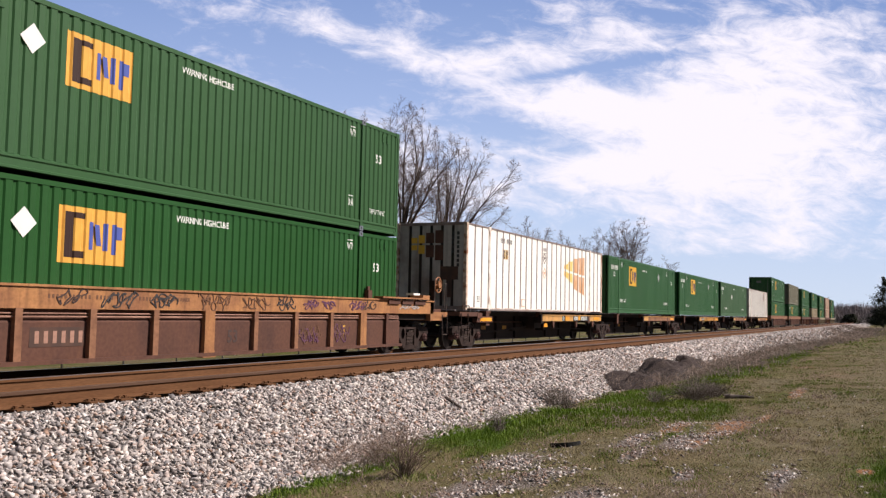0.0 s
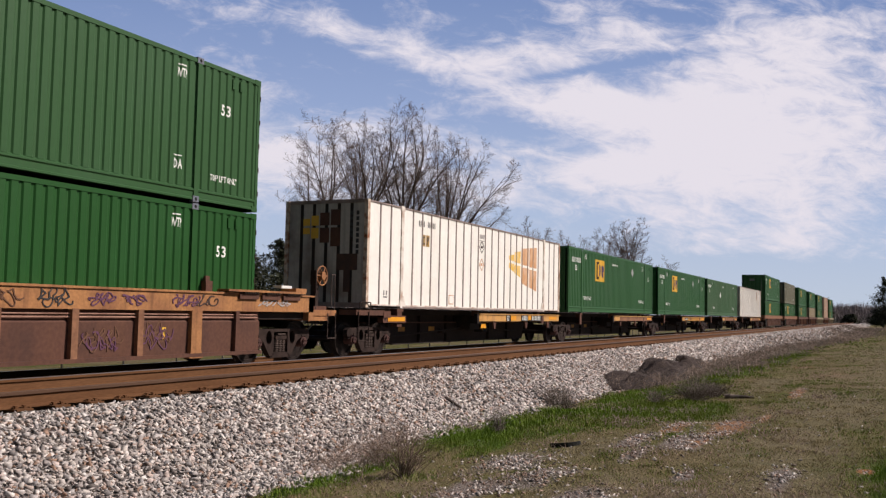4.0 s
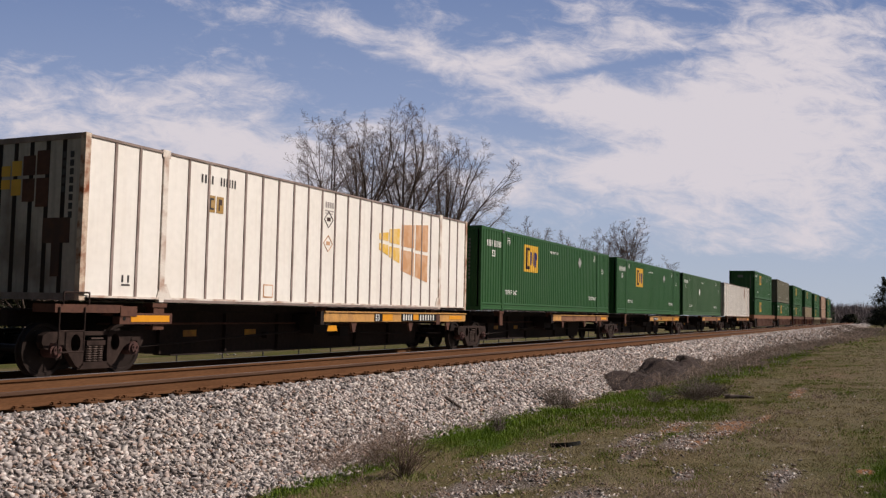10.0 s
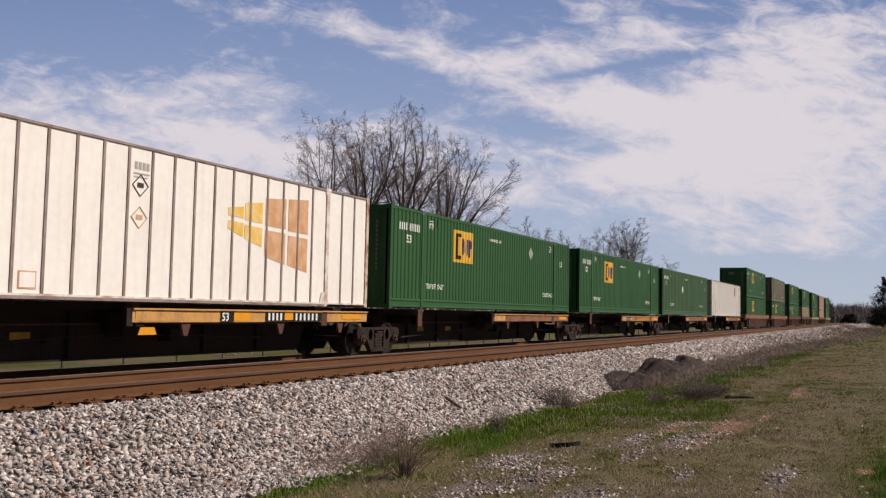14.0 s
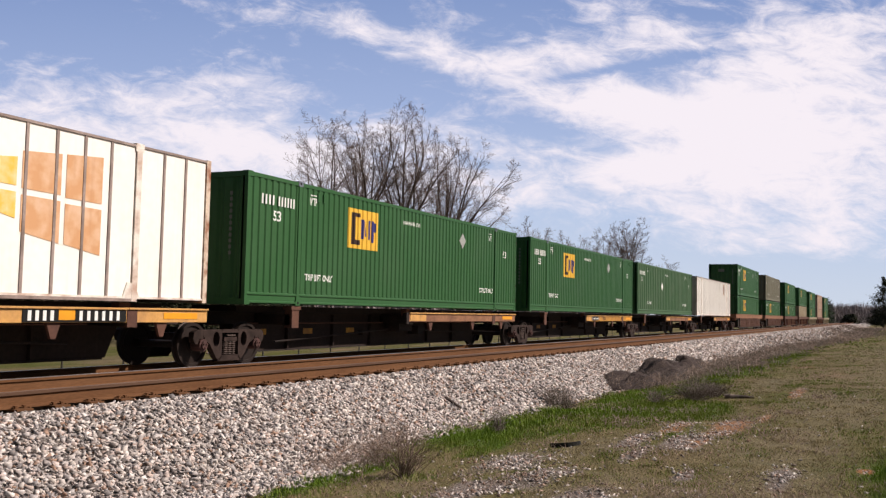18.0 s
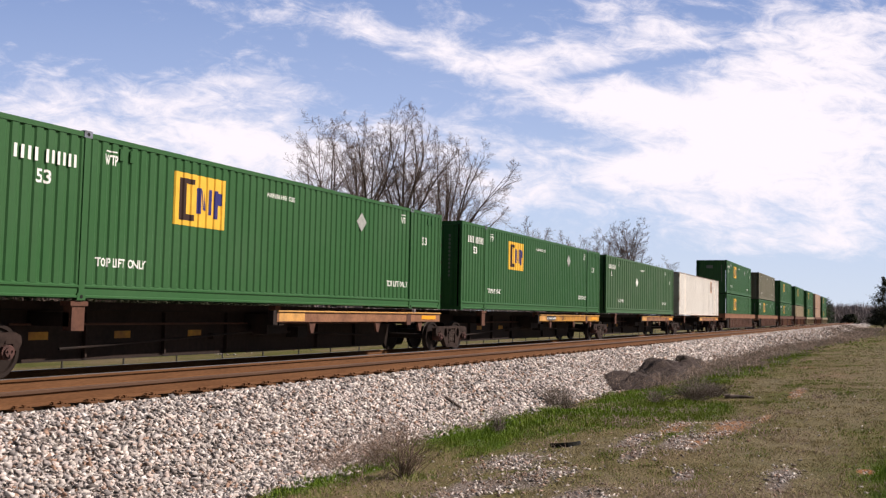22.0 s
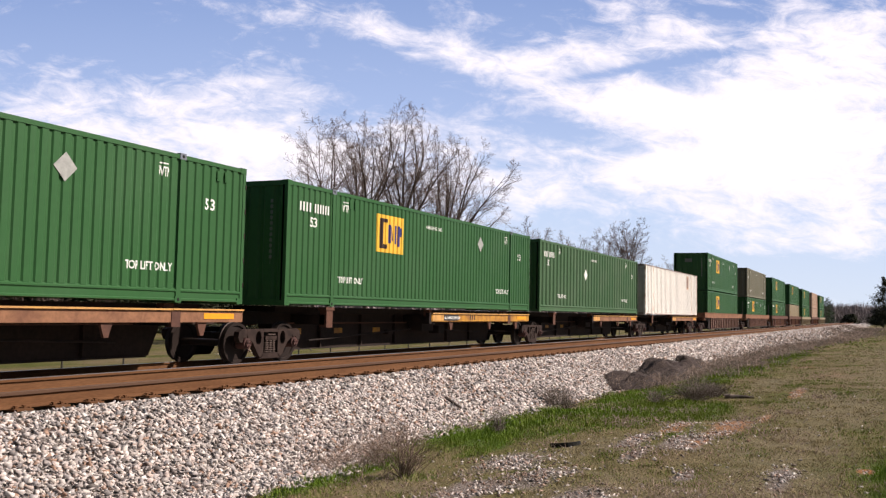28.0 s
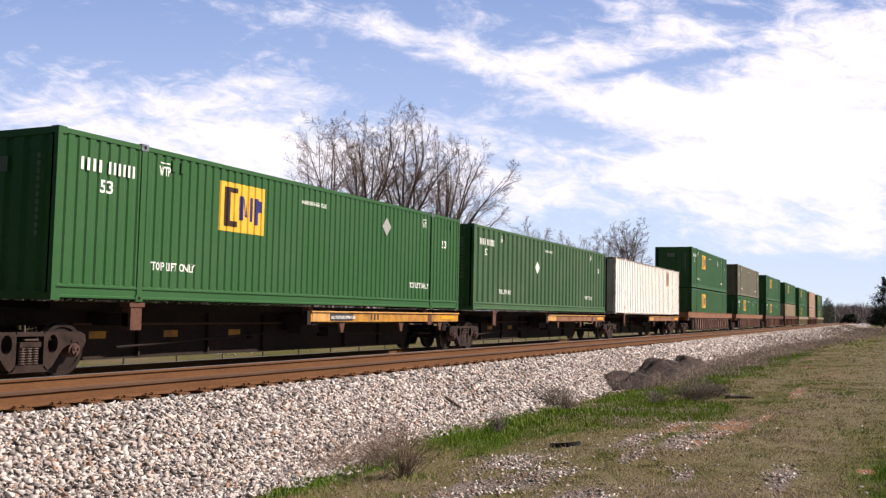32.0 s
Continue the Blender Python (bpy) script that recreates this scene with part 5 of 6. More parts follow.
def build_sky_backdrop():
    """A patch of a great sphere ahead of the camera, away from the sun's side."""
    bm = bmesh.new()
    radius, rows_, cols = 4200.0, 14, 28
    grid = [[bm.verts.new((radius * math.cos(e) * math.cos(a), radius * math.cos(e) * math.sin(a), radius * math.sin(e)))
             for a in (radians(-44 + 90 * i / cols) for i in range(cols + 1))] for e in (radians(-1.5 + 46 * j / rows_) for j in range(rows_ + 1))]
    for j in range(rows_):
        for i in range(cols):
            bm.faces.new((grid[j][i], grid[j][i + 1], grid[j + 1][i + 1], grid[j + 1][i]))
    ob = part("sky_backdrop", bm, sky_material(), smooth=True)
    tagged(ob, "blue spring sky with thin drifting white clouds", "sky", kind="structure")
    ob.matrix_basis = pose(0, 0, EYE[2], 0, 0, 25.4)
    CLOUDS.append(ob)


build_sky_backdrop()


# ---- plants, fence and clutter ----
BARK = mat("grey_bark", (0.10, 0.076, 0.064), 0.9, second=(0.15, 0.12, 0.105), scale=3, amount=0.6, grain=0.2, grain_scale=20)
TWIG = mat("bare_twigs", (0.155, 0.114, 0.098), 0.9, island=0.25)
NEEDLE = mat("dark_evergreen", (0.042, 0.046, 0.024), 0.85, island=0.5)
PINE = mat("pine_green", (0.03, 0.055, 0.02), 0.85, island=0.45)
# far woods: distance haze is mixed into this pale grey-brown
WOODS = mat("leafless_woods", (0.25, 0.215, 0.21), 0.95, island=0.35)
GRASS = mat("spring_grass", (0.122, 0.200, 0.016), 0.8, second=(0.170, 0.192, 0.034), scale=0.8, amount=0.8, island=0.4, spec=0.2)
STRAW = mat("dry_grass", (0.295, 0.243, 0.122), 0.9, second=(0.225, 0.177, 0.096), scale=0.9, amount=0.8, island=0.4, spec=0.2)
WEED = mat("dead_weeds", (0.31, 0.235, 0.19), 0.9, island=0.45, spec=0.2)
BUSH = mat("brown_dead_stalks", (0.20, 0.145, 0.115), 0.9, island=0.5, spec=0.2)
DEAD = mat("dark_dead_stalks", (0.165, 0.135, 0.115), 0.9, island=0.45, spec=0.15)
SOIL = mat("grey_brown_soil", (0.050, 0.038, 0.034), 0.95, second=(0.095, 0.072, 0.062), scale=3, amount=0.7, grain=0.5, grain_scale=22, bump=1.0, stretch=(0.5, 2.0, 2.0), spec=0.1)
GRAVEL = stone_mix("scattered_gravel", ((0.52, 0.46, 0.41), (0.24, 0.15, 0.11), (0.62, 0.57, 0.52), (0.20, 0.175, 0.165), (0.33, 0.23, 0.175), (0.16, 0.125, 0.11), (0.30, 0.27, 0.25), (0.40, 0.35, 0.32)))
POST = mat("weathered_fence_post", (0.05, 0.045, 0.04), 0.8, second=(0.09, 0.08, 0.07), scale=5, amount=0.6)


def rods(name, starts, ends, ra, rb, sides, material, parent):
    """Many tapered rods as one mesh."""
    d = ends - starts
    d = d / np.maximum(np.linalg.norm(d, axis=1), 1e-6)[:, None]
    u = np.cross(d, np.array([0.31, 0.87, 0.21]))
    u /= np.maximum(np.linalg.norm(u, axis=1), 1e-6)[:, None]
    w = np.cross(d, u)
    ang = 2 * math.pi * np.arange(sides) / sides
    ring = u[:, None, :] * np.cos(ang)[None, :, None] + w[:, None, :] * np.sin(ang)[None, :, None]
    low = (starts - d * ra[:, None] * 0.4)[:, None, :] + ring * ra[:, None, None]
    high = ends[:, None, :] + ring * rb[:, None, None]
    verts = np.concatenate([low, high], 1).reshape(-1, 3)
    i = np.arange(sides)
    j = (i + 1) % sides
    tris = np.concatenate([np.stack([i, j, j + sides], 1), np.stack([i, j + sides, i + sides], 1)])
    tris = (tris[None] + (np.arange(len(starts)) * 2 * sides)[:, None, None]).reshape(-1, 3)
    return tri_mesh(name, verts, tris, material, parent)


def bare_tree(label, x, y, z, height, seed, lean=0.0, fan=32.0, fork=0.36, limbs=7, girth=0.20, thin=0.010, kids=(9, 8, 6), reach=1.0, group="bare trees", bend=0.10, flat=0.8):
    """A leafless tree: limbs that fan out of a low fork and divide three times, down to twigs. lean is the tilt of the crown towards the railway, in degrees."""
    rng = np.random.default_rng(seed)
    side, away = np.array([0.47, -0.88, 0.0]), np.array([0.88, 0.47, 0.0])
    up = np.array([0.0, 0.0, 1.0])
    axis = up * math.cos(radians(lean)) + side * math.sin(radians(lean))
    foot, head = np.array([0.0, 0.0, -0.4]), axis * np.array([1, 1, 1]) * fork * height
    segs = []                                  # start, end, radius at both ends

    def grow(p, d, length, r, count, lift, wobble):
        """Bent branches side by side: rows of points along each."""
        rows_ = [p]
        for i in range(count):
            d = d + lift * up + rng.normal(0, wobble, d.shape)
            d = d / np.linalg.norm(d, axis=1)[:, None]
            q = rows_[-1] + d * (length / count)[:, None]
            t0, t1 = i / count, (i + 1) / count
            segs.append((rows_[-1], q, np.maximum(r * (1 - 0.90 * t0), thin * 0.6), np.maximum(r * (1 - 0.90 * t1), thin * 0.5)))
            rows_.append(q)
        return np.stack(rows_, 1)

    def forks(paths, length, r, per, spread, share, low):
        """Starting points, ways, lengths and girths of the next branches."""
        n, m = paths.shape[0], paths.shape[1] - 1
        f = (low + (1 - low) * (np.arange(per)[None] + rng.uniform(0.1, 0.9, (n, per))) / per)
        k = np.minimum((f * m).astype(int), m - 1)
        who = np.repeat(np.arange(n), per)
        k, f = k.reshape(-1), f.reshape(-1)
        a, b = paths[who, k], paths[who, k + 1]
        p = a + (b - a) * (f * m - k)[:, None]
        d = (b - a) / np.maximum(np.linalg.norm(b - a, axis=1), 1e-6)[:, None]
        v = rng.normal(0, 1, d.shape) * np.array([1, 1, 0.6]) + 0.35 * (p - head) / np.maximum(np.linalg.norm(p - head, axis=1), 1e-6)[:, None]
        v -= (v * d).sum(1)[:, None] * d
        v /= np.maximum(np.linalg.norm(v, axis=1), 1e-6)[:, None]
        ang = np.radians(rng.uniform(spread[0], spread[1], len(d)))
        d2 = d * np.cos(ang)[:, None] + v * np.sin(ang)[:, None]
        l2 = length[who] * share * (1.08 - 0.66 * f) * rng.uniform(0.7, 1.15, len(d))
        r2 = np.maximum(r[who] * (1 - 0.80 * f) * 0.56, thin * 0.8)
        return p, d2, l2, r2

    grow(foot[None], (head - foot)[None] / np.linalg.norm(head - foot), np.array([np.linalg.norm(head - foot)]), np.array([girth]) * 1.4, 5, 0.0, 0.02)
    j = np.arange(limbs)
    tilt = np.radians(fan) * np.sqrt((j + 0.35) / limbs)
    turn = j * 2.39996 + seed
    d = axis[None] * np.cos(tilt)[:, None] + (side[None] * np.cos(turn)[:, None] + away[None] * (flat * np.sin(turn))[:, None]) * np.sin(tilt)[:, None]
    d /= np.linalg.norm(d, axis=1)[:, None]
    length = (1 - fork) * height * (1.0 - 0.28 * (tilt / np.radians(fan)) ** 2) * rng.uniform(0.93, 1.03, limbs) * reach
    r = girth * rng.uniform(0.38, 0.60, limbs)
    p = head[None] - axis[None] * (rng.uniform(0, 0.22, limbs) * fork * height)[:, None]
    d = d + 0.16 * np.sin(tilt)[:, None] * (side[None] * np.cos(turn)[:, None])
    paths = grow(p, d / np.linalg.norm(d, axis=1)[:, None], length, r, 9, bend * 0.5, 0.09)
    solid = len(segs)
    for per, spread, share, low, count, lift, wobble in ((kids[0], (22, 50), 0.46, 0.16, 6, 0.02, 0.15), (kids[1], (25, 60), 0.50, 0.14, 4, 0.01, 0.20), (kids[2], (22, 65), 0.62, 0.12, 3, 0.01, 0.26)):
        p, d, length, r = forks(paths, length, r, per, spread, share, low)
        paths = grow(p, d, length, r, count, lift, wobble)
    tree = thing("bare_tree", label, "tree", group)
    for name, part_, sides, material in (("trunk", segs[:solid], 6, BARK), ("crown", segs[solid:], 3, TWIG)):
        a, b, ra, rb = (np.concatenate([s[i] for s in part_]) for i in range(4))
        rods(name, a, b, ra, rb, sides, material, tree)
    tree.matrix_basis = pose(x, y, z)
    return tree


def leaf_cards(places, sizes, rng, flat=0.5):
    """Small three-pointed sprays, two crossed triangles each."""
    k = len(places)
    out = np.zeros((k, 6, 3))
    for t in range(2):
        a = rng.uniform(0, 2 * math.pi, k)
        e = rng.uniform(-0.6, 0.9, k)
        d = np.stack([np.cos(a) * np.cos(e), np.sin(a) * np.cos(e), np.sin(e)], 1)
        s = np.stack([-np.sin(a), np.cos(a), rng.uniform(-flat, flat, k)], 1)
        out[:, 3 * t] = places + s * sizes[:, None] * 0.45
        out[:, 3 * t + 1] = places - s * sizes[:, None] * 0.45
        out[:, 3 * t + 2] = places + d * sizes[:, None]
    return out.reshape(-1, 3), np.arange(k * 6).reshape(-1, 3)


def tri_mesh(name, verts, tris, material, parent=None):
    me = bpy.data.meshes.new(name)
    me.vertices.add(len(verts))
    me.vertices.foreach_set("co", np.asarray(verts, float).reshape(-1))
    me.loops.add(len(tris) * 3)
    me.loops.foreach_set("vertex_index", np.asarray(tris).reshape(-1))
    me.polygons.add(len(tris))
    me.polygons.foreach_set("loop_start", np.arange(len(tris)) * 3)
    me.update(calc_edges=True)
    me.materials.append(material)
    ob = new(name, me)
    ob.parent = parent
    return ob


def evergreen(label, x, y, z, height, width, seed, material=None, count=3200, group="evergreen trees"):
    """A conifer with a tapered trunk and tiers of drooping needle sprays."""
    rng = np.random.default_rng(seed)
    tree = thing("evergreen_tree", label, "tree", group)
    bm = bmesh.new()
    tube(bm, (0, 0, -0.3), (0, 0, height * 0.96), height * 0.018, 0.02, n=7)
    part("trunk", bm, BARK, tree)
    limbs = 46
    pts, sz = [], []
    for i in range(limbs):
        f = (i + rng.uniform(-0.4, 0.4)) / limbs
        zc = height * (0.06 + 0.92 * f)
        reach = width * 0.5 * (1 - f) ** 0.8 * rng.uniform(0.55, 1.2) + 0.12
        a = rng.uniform(0, 2 * math.pi)
        k = max(int(count / limbs * (1.35 - f)), 10)
        u = rng.random(k) ** 0.6
        spread_ = 0.22 * reach + 0.10
        pts.append(np.stack([np.cos(a) * reach * u + rng.normal(0, spread_, k), np.sin(a) * reach * u + rng.normal(0, spread_, k),
                             zc + 0.25 * reach * u * (1 - u) + rng.normal(0, 0.10 * reach + 0.08, k)], 1))
        sz.append(rng.uniform(0.09, 0.24, k) * (0.6 + 0.06 * height))
    v, t = leaf_cards(np.concatenate(pts), np.concatenate(sz), rng)
    tri_mesh("crown", v, t, material or NEEDLE, tree)
    tree.matrix_basis = pose(x, y, z)
    return tree


FIELD = -1.5
bare_tree("large leafless tree with many upright limbs behind the railway", 58.8, 34, FIELD, 17.9, 4, lean=-2, fan=30, fork=0.49, limbs=9, girth=0.24, thin=0.009, kids=(10, 9, 7))
bare_tree("large round-crowned leafless tree behind the railway", 61.0, 34, FIELD, 18.0, 15, lean=10, fan=33, fork=0.47, limbs=10, girth=0.25, thin=0.009, kids=(10, 9, 7))
bare_tree("leafless tree with slender upright stems behind the railway", 54.6, 34.2, FIELD, 17.2, 9, lean=-6, fan=17, fork=0.46, limbs=5, girth=0.17, thin=0.010, kids=(10, 9, 6))
bare_tree("small twiggy leafless tree behind the railway", 53.4, 34.6, FIELD, 12.4, 27, lean=-5, fan=26, fork=0.5, limbs=6, girth=0.10, thin=0.009, kids=(9, 8, 6))
bare_tree("leafless tree leaning away from its neighbours behind the railway", 65.6, 34, FIELD, 18.2, 33, lean=21, fan=38, fork=0.46, limbs=11, girth=0.24, thin=0.009, kids=(10, 9, 7))
bare_tree("small leafless tree beyond the railway", 107.5, 40, FIELD, 14.9, 31, lean=6, fan=34, fork=0.5, limbs=8, girth=0.15, thin=0.012, kids=(9, 8, 5))
bare_tree("distant rounded leafless tree beyond the railway", 161, 40, FIELD, 20.4, 44, lean=-2, fan=34, fork=0.5, limbs=10, girth=0.24, thin=0.017, kids=(10, 8, 6))
bare_tree("distant leafless tree beyond the railway", 131, 41, FIELD, 15.6, 47, fan=40, fork=0.45, limbs=9, girth=0.18, thin=0.014, kids=(9, 8, 6))
bare_tree("distant leafless tree beyond the railway", 142, 40, FIELD, 16.2, 53, fan=38, fork=0.45, limbs=9, girth=0.18, thin=0.014, kids=(9, 8, 6))
bare_tree("distant leafless tree beyond the railway", 150, 41, FIELD, 16.0, 59, fan=36, fork=0.45, limbs=8, girth=0.18, thin=0.014, kids=(9, 8, 5))
bare_tree("distant leafless tree with sparse branches", 184, 41, FIELD, 15.6, 57, lean=14, fan=38, fork=0.45, limbs=6, girth=0.18, thin=0.016, kids=(8, 7, 5))
for bx, by, bh, sd in ((47, 60, 7.6, 3), (50.5, 59, 8.4, 5), (55, 61, 8.6, 6), (58, 60, 8.2, 8), (43, 61, 8.0, 12)):
    bare_tree("leafless thicket tree at the edge of the field", bx, by, FIELD, bh + 1.2, sd, fan=48, fork=0.14, limbs=9, girth=0.12, thin=0.014, kids=(8, 7, 5), group="field edge trees")
for i, (bx, by, bh, bw) in enumerate(((55.5, 65, 6.4, 6.5), (58.5, 63, 7.8, 7.0), (61.5, 62, 9.8, 7.2), (64.5, 63, 8.6, 8.0), (67.5, 61, 9.2, 7.5), (70.5, 63, 9.6, 8.0), (73, 62, 10.4, 7.0), (76, 63, 9.0, 8.0), (79.5, 62, 9.4, 8.0), (84, 64, 9.5, 8.5), (90, 64, 10.0, 9))):
    evergreen("dark evergreen tree at the edge of the field", bx, by, FIELD, bh + 0.8, bw * 1.35, 60 + i, count=15000)
for i, (bx, by, bh, bw) in enumerate(((213, 0.2, 11.0, 8.0), (216, -3.6, 12.5, 8.0), (222, -8, 12, 8))):
    evergreen("tall dark conifer beside the railway's far end", bx, by, -0.8, bh, bw, 80 + i, count=7000, group="far conifers")
for i in range(7):
    evergreen("green pine in the distance beyond the tracks", 330 + 17 * i, 17.5 + 0.5 * i, -1.2, 8.5 + (i * 7 % 3) * 0.9, 6.0, 90 + i, PINE, count=1300, group="far pines")


def upright_blades(x, y, z, h, w, rng, lean=0.35):
    """Bent blades of grass: three triangles each."""
    k = len(x)
    a = rng.uniform(0, 2 * math.pi, k)
    b = rng.uniform(0, 2 * math.pi, k)
    side = np.stack([np.cos(a), np.sin(a), np.zeros(k)], 1) * (w / 2)[:, None]
    tip = np.stack([np.cos(b), np.sin(b), np.zeros(k)], 1) * (h * rng.uniform(0.05, lean, k))[:, None]
    p = np.stack([x, y, z], 1)
    up = np.zeros((k, 3))
    up[:, 2] = h
    v = np.stack([p - side, p + side, p - side * 0.7 + tip * 0.35 + up * 0.55, p + side * 0.7 + tip * 0.35 + up * 0.55, p + tip + up], 1)
    f = np.array([[0, 1, 3], [0, 3, 2], [2, 3, 4]])
    return v.reshape(-1, 3), (f[None] + (np.arange(k) * 5)[:, None, None]).reshape(-1, 3)


def field(x, y, sx, sy, seed):
    return np.array([noise.noise((a * sx, b * sy, seed)) for a, b in zip(x, y)])


def heights(x, y):
    return np.array([ground_z(a, b) for a, b in zip(x, y)])


def closeness(spots, x, y):
    out = np.zeros(len(x))
    for bx, by, a, b in spots:
        out = np.maximum(out, np.exp(-(((x - bx) / a) ** 2 + ((y - by) / b) ** 2)))
    return out


def joined(store):
    base, vs, ts = 0, [], []
    for v, t in store:
        vs.append(v), ts.append(t + base)
        base += len(v)
    return np.concatenate(vs), np.concatenate(ts)


def build_grass():
    rng = np.random.default_rng(8)
    green, dry = [], []
    for x0, x1, k, hs, ws in ((7.0, 14, 130000, 1.0, 0.006), (14, 28, 120000, 1.1, 0.010), (28, 60, 90000, 1.2, 0.016), (60, 170, 50000, 1.6, 0.045)):
        x = rng.uniform(x0, x1, k)
        y = rng.uniform(-1.5 if x0 < 20 else -4, 7.0, k)
        edge = np.array([toe(a) for a in x])
        lush = np.clip(closeness(LUSH, x, y) * 1.3 + 0.5 * field(x, y, 0.9, 1.6, 2.0), 0, 1)
        lush *= np.clip((edge + 0.45 - y) / 0.3, 0, 1)
        tuft = field(x, y, 2.2, 3.4, 9.0) + 0.6 * field(x, y, 6.0, 8.0, 4.0)
        patch_ = field(x, y, 0.45, 0.9, 5.0)
        bare = closeness(BARE, x, y)
        keep = (rng.random(k) > bare * 1.7) & (rng.random(k) < 0.45 + 0.7 * lush + 0.5 * patch_ + 0.7 * tuft) & (y < edge + 0.35)
        is_green = rng.random(k) < 0.34 + 0.80 * lush + 0.8 * patch_ - 0.7 * closeness(DRY, x, y) * np.clip((24 - x) / 8, 0.4, 1)
        h = (rng.uniform(0.012, 0.045, k) * (1 + 0.9 * np.clip(tuft, -0.6, 1)) + lush * rng.uniform(0.01, 0.095, k) * (0.75 + 0.6 * np.clip(tuft, -0.8, 0.8))) * hs
        z = np.array([surface_z(a, b) for a, b in zip(x, y)]) - 0.008
        for sel, store, lean in ((keep & is_green, green, 0.8), (keep & ~is_green, dry, 2.4)):
            store.append(upright_blades(x[sel], y[sel], z[sel], h[sel] * (1.0 if store is green else 0.8), np.full(sel.sum(), ws), rng, lean))
    for name, store, m, lab in (("green_grass", green, GRASS, "short bright green spring grass beside the ballast"), ("dry_grass", dry, STRAW, "short straw-coloured dry grass")):
        tagged(tri_mesh(name, *joined(store), m), lab, "grass", kind="stuff")


build_grass()


def stalks(x, y, count, height, spread, rng, width, low=0.25, loose=0.10):
    """Thin dead stalks fanning out of one root, or of loosely strewn roots, each with side shoots."""
    root = np.stack([x + rng.normal(0, loose * spread, count), y + rng.normal(0, loose * spread, count), np.zeros(count)], 1)
    root[:, 2] = [surface_z(a, b) - 0.02 for a, b, _ in root]
    ang, out = rng.uniform(0, 2 * math.pi, count), rng.uniform(0, 1, count) ** 0.8 * min(spread, height * 1.1)
    h = height * rng.uniform(low, 1.0, count) * (1 - 0.35 * (out / max(spread, 1e-3)) ** 2)
    tip = root + np.stack([np.cos(ang) * out, np.sin(ang) * out, h], 1)
    mid = root + (tip - root) * 0.55 + np.array([0, 0, 1.0]) * (0.10 * h)[:, None] + rng.normal(0, 0.03 * height, (count, 3))
    segs = [(root, mid, 1.0, 0.8), (mid, tip, 0.8, 0.35)]
    for f in (0.15, 0.5, 0.75):
        p = mid + (tip - mid) * f
        q = p + (tip - mid) * rng.uniform(0.2, 0.5, (count, 1)) + rng.normal(0, 0.16 * height, (count, 3)) * np.array([1, 1, 0.6])
        segs.append((p, q, 0.55, 0.25))
    a, b = np.concatenate([s[0] for s in segs]), np.concatenate([s[1] for s in segs])
    ra = np.concatenate([np.full(count, s[2] * width) for s in segs])
    rb = np.concatenate([np.full(count, s[3] * width) for s in segs])
    return a, b, ra, rb


def build_shrubs():
    """Single dead bushes that stand out of the verge."""
    rng = np.random.default_rng(41)
    for x, y, count, h, spread, width, material, label in (
            (9.55, 4.95, 80, 0.68, 0.42, 0.0046, BUSH, "tall fan of brittle dead stalks by the ballast"), (10.35, 5.75, 80, 0.42, 0.34, 0.0036, BUSH, "pale brown dead weed bush by the ballast"),
            (14.0, 5.6, 60, 0.50, 0.16, 0.0045, DEAD, "thin grey dead bush in the grass"), (18.5, 5.95, 70, 0.55, 0.30, 0.006, DEAD, "thin grey dead bush in the grass"),
            (19.6, 6.6, 80, 0.5, 0.6, 0.006, DEAD, "low grey dead bush at the foot of the ballast"), (21.6, 3.9, 170, 0.62, 0.62, 0.007, DEAD, "dark tangled dead bush in the grass"),
            (22.9, 3.7, 130, 0.42, 0.6, 0.007, DEAD, "dark tangled dead bush in the grass"), (20.4, 4.5, 70, 0.38, 0.4, 0.006, DEAD, "low grey dead bush in the grass")):
        bush = rods("dead_bush", *stalks(0 + x, y, count, h, spread, rng, width), 3, material, None)
        tagged(bush, label, "bush", "dead bushes")


build_shrubs()


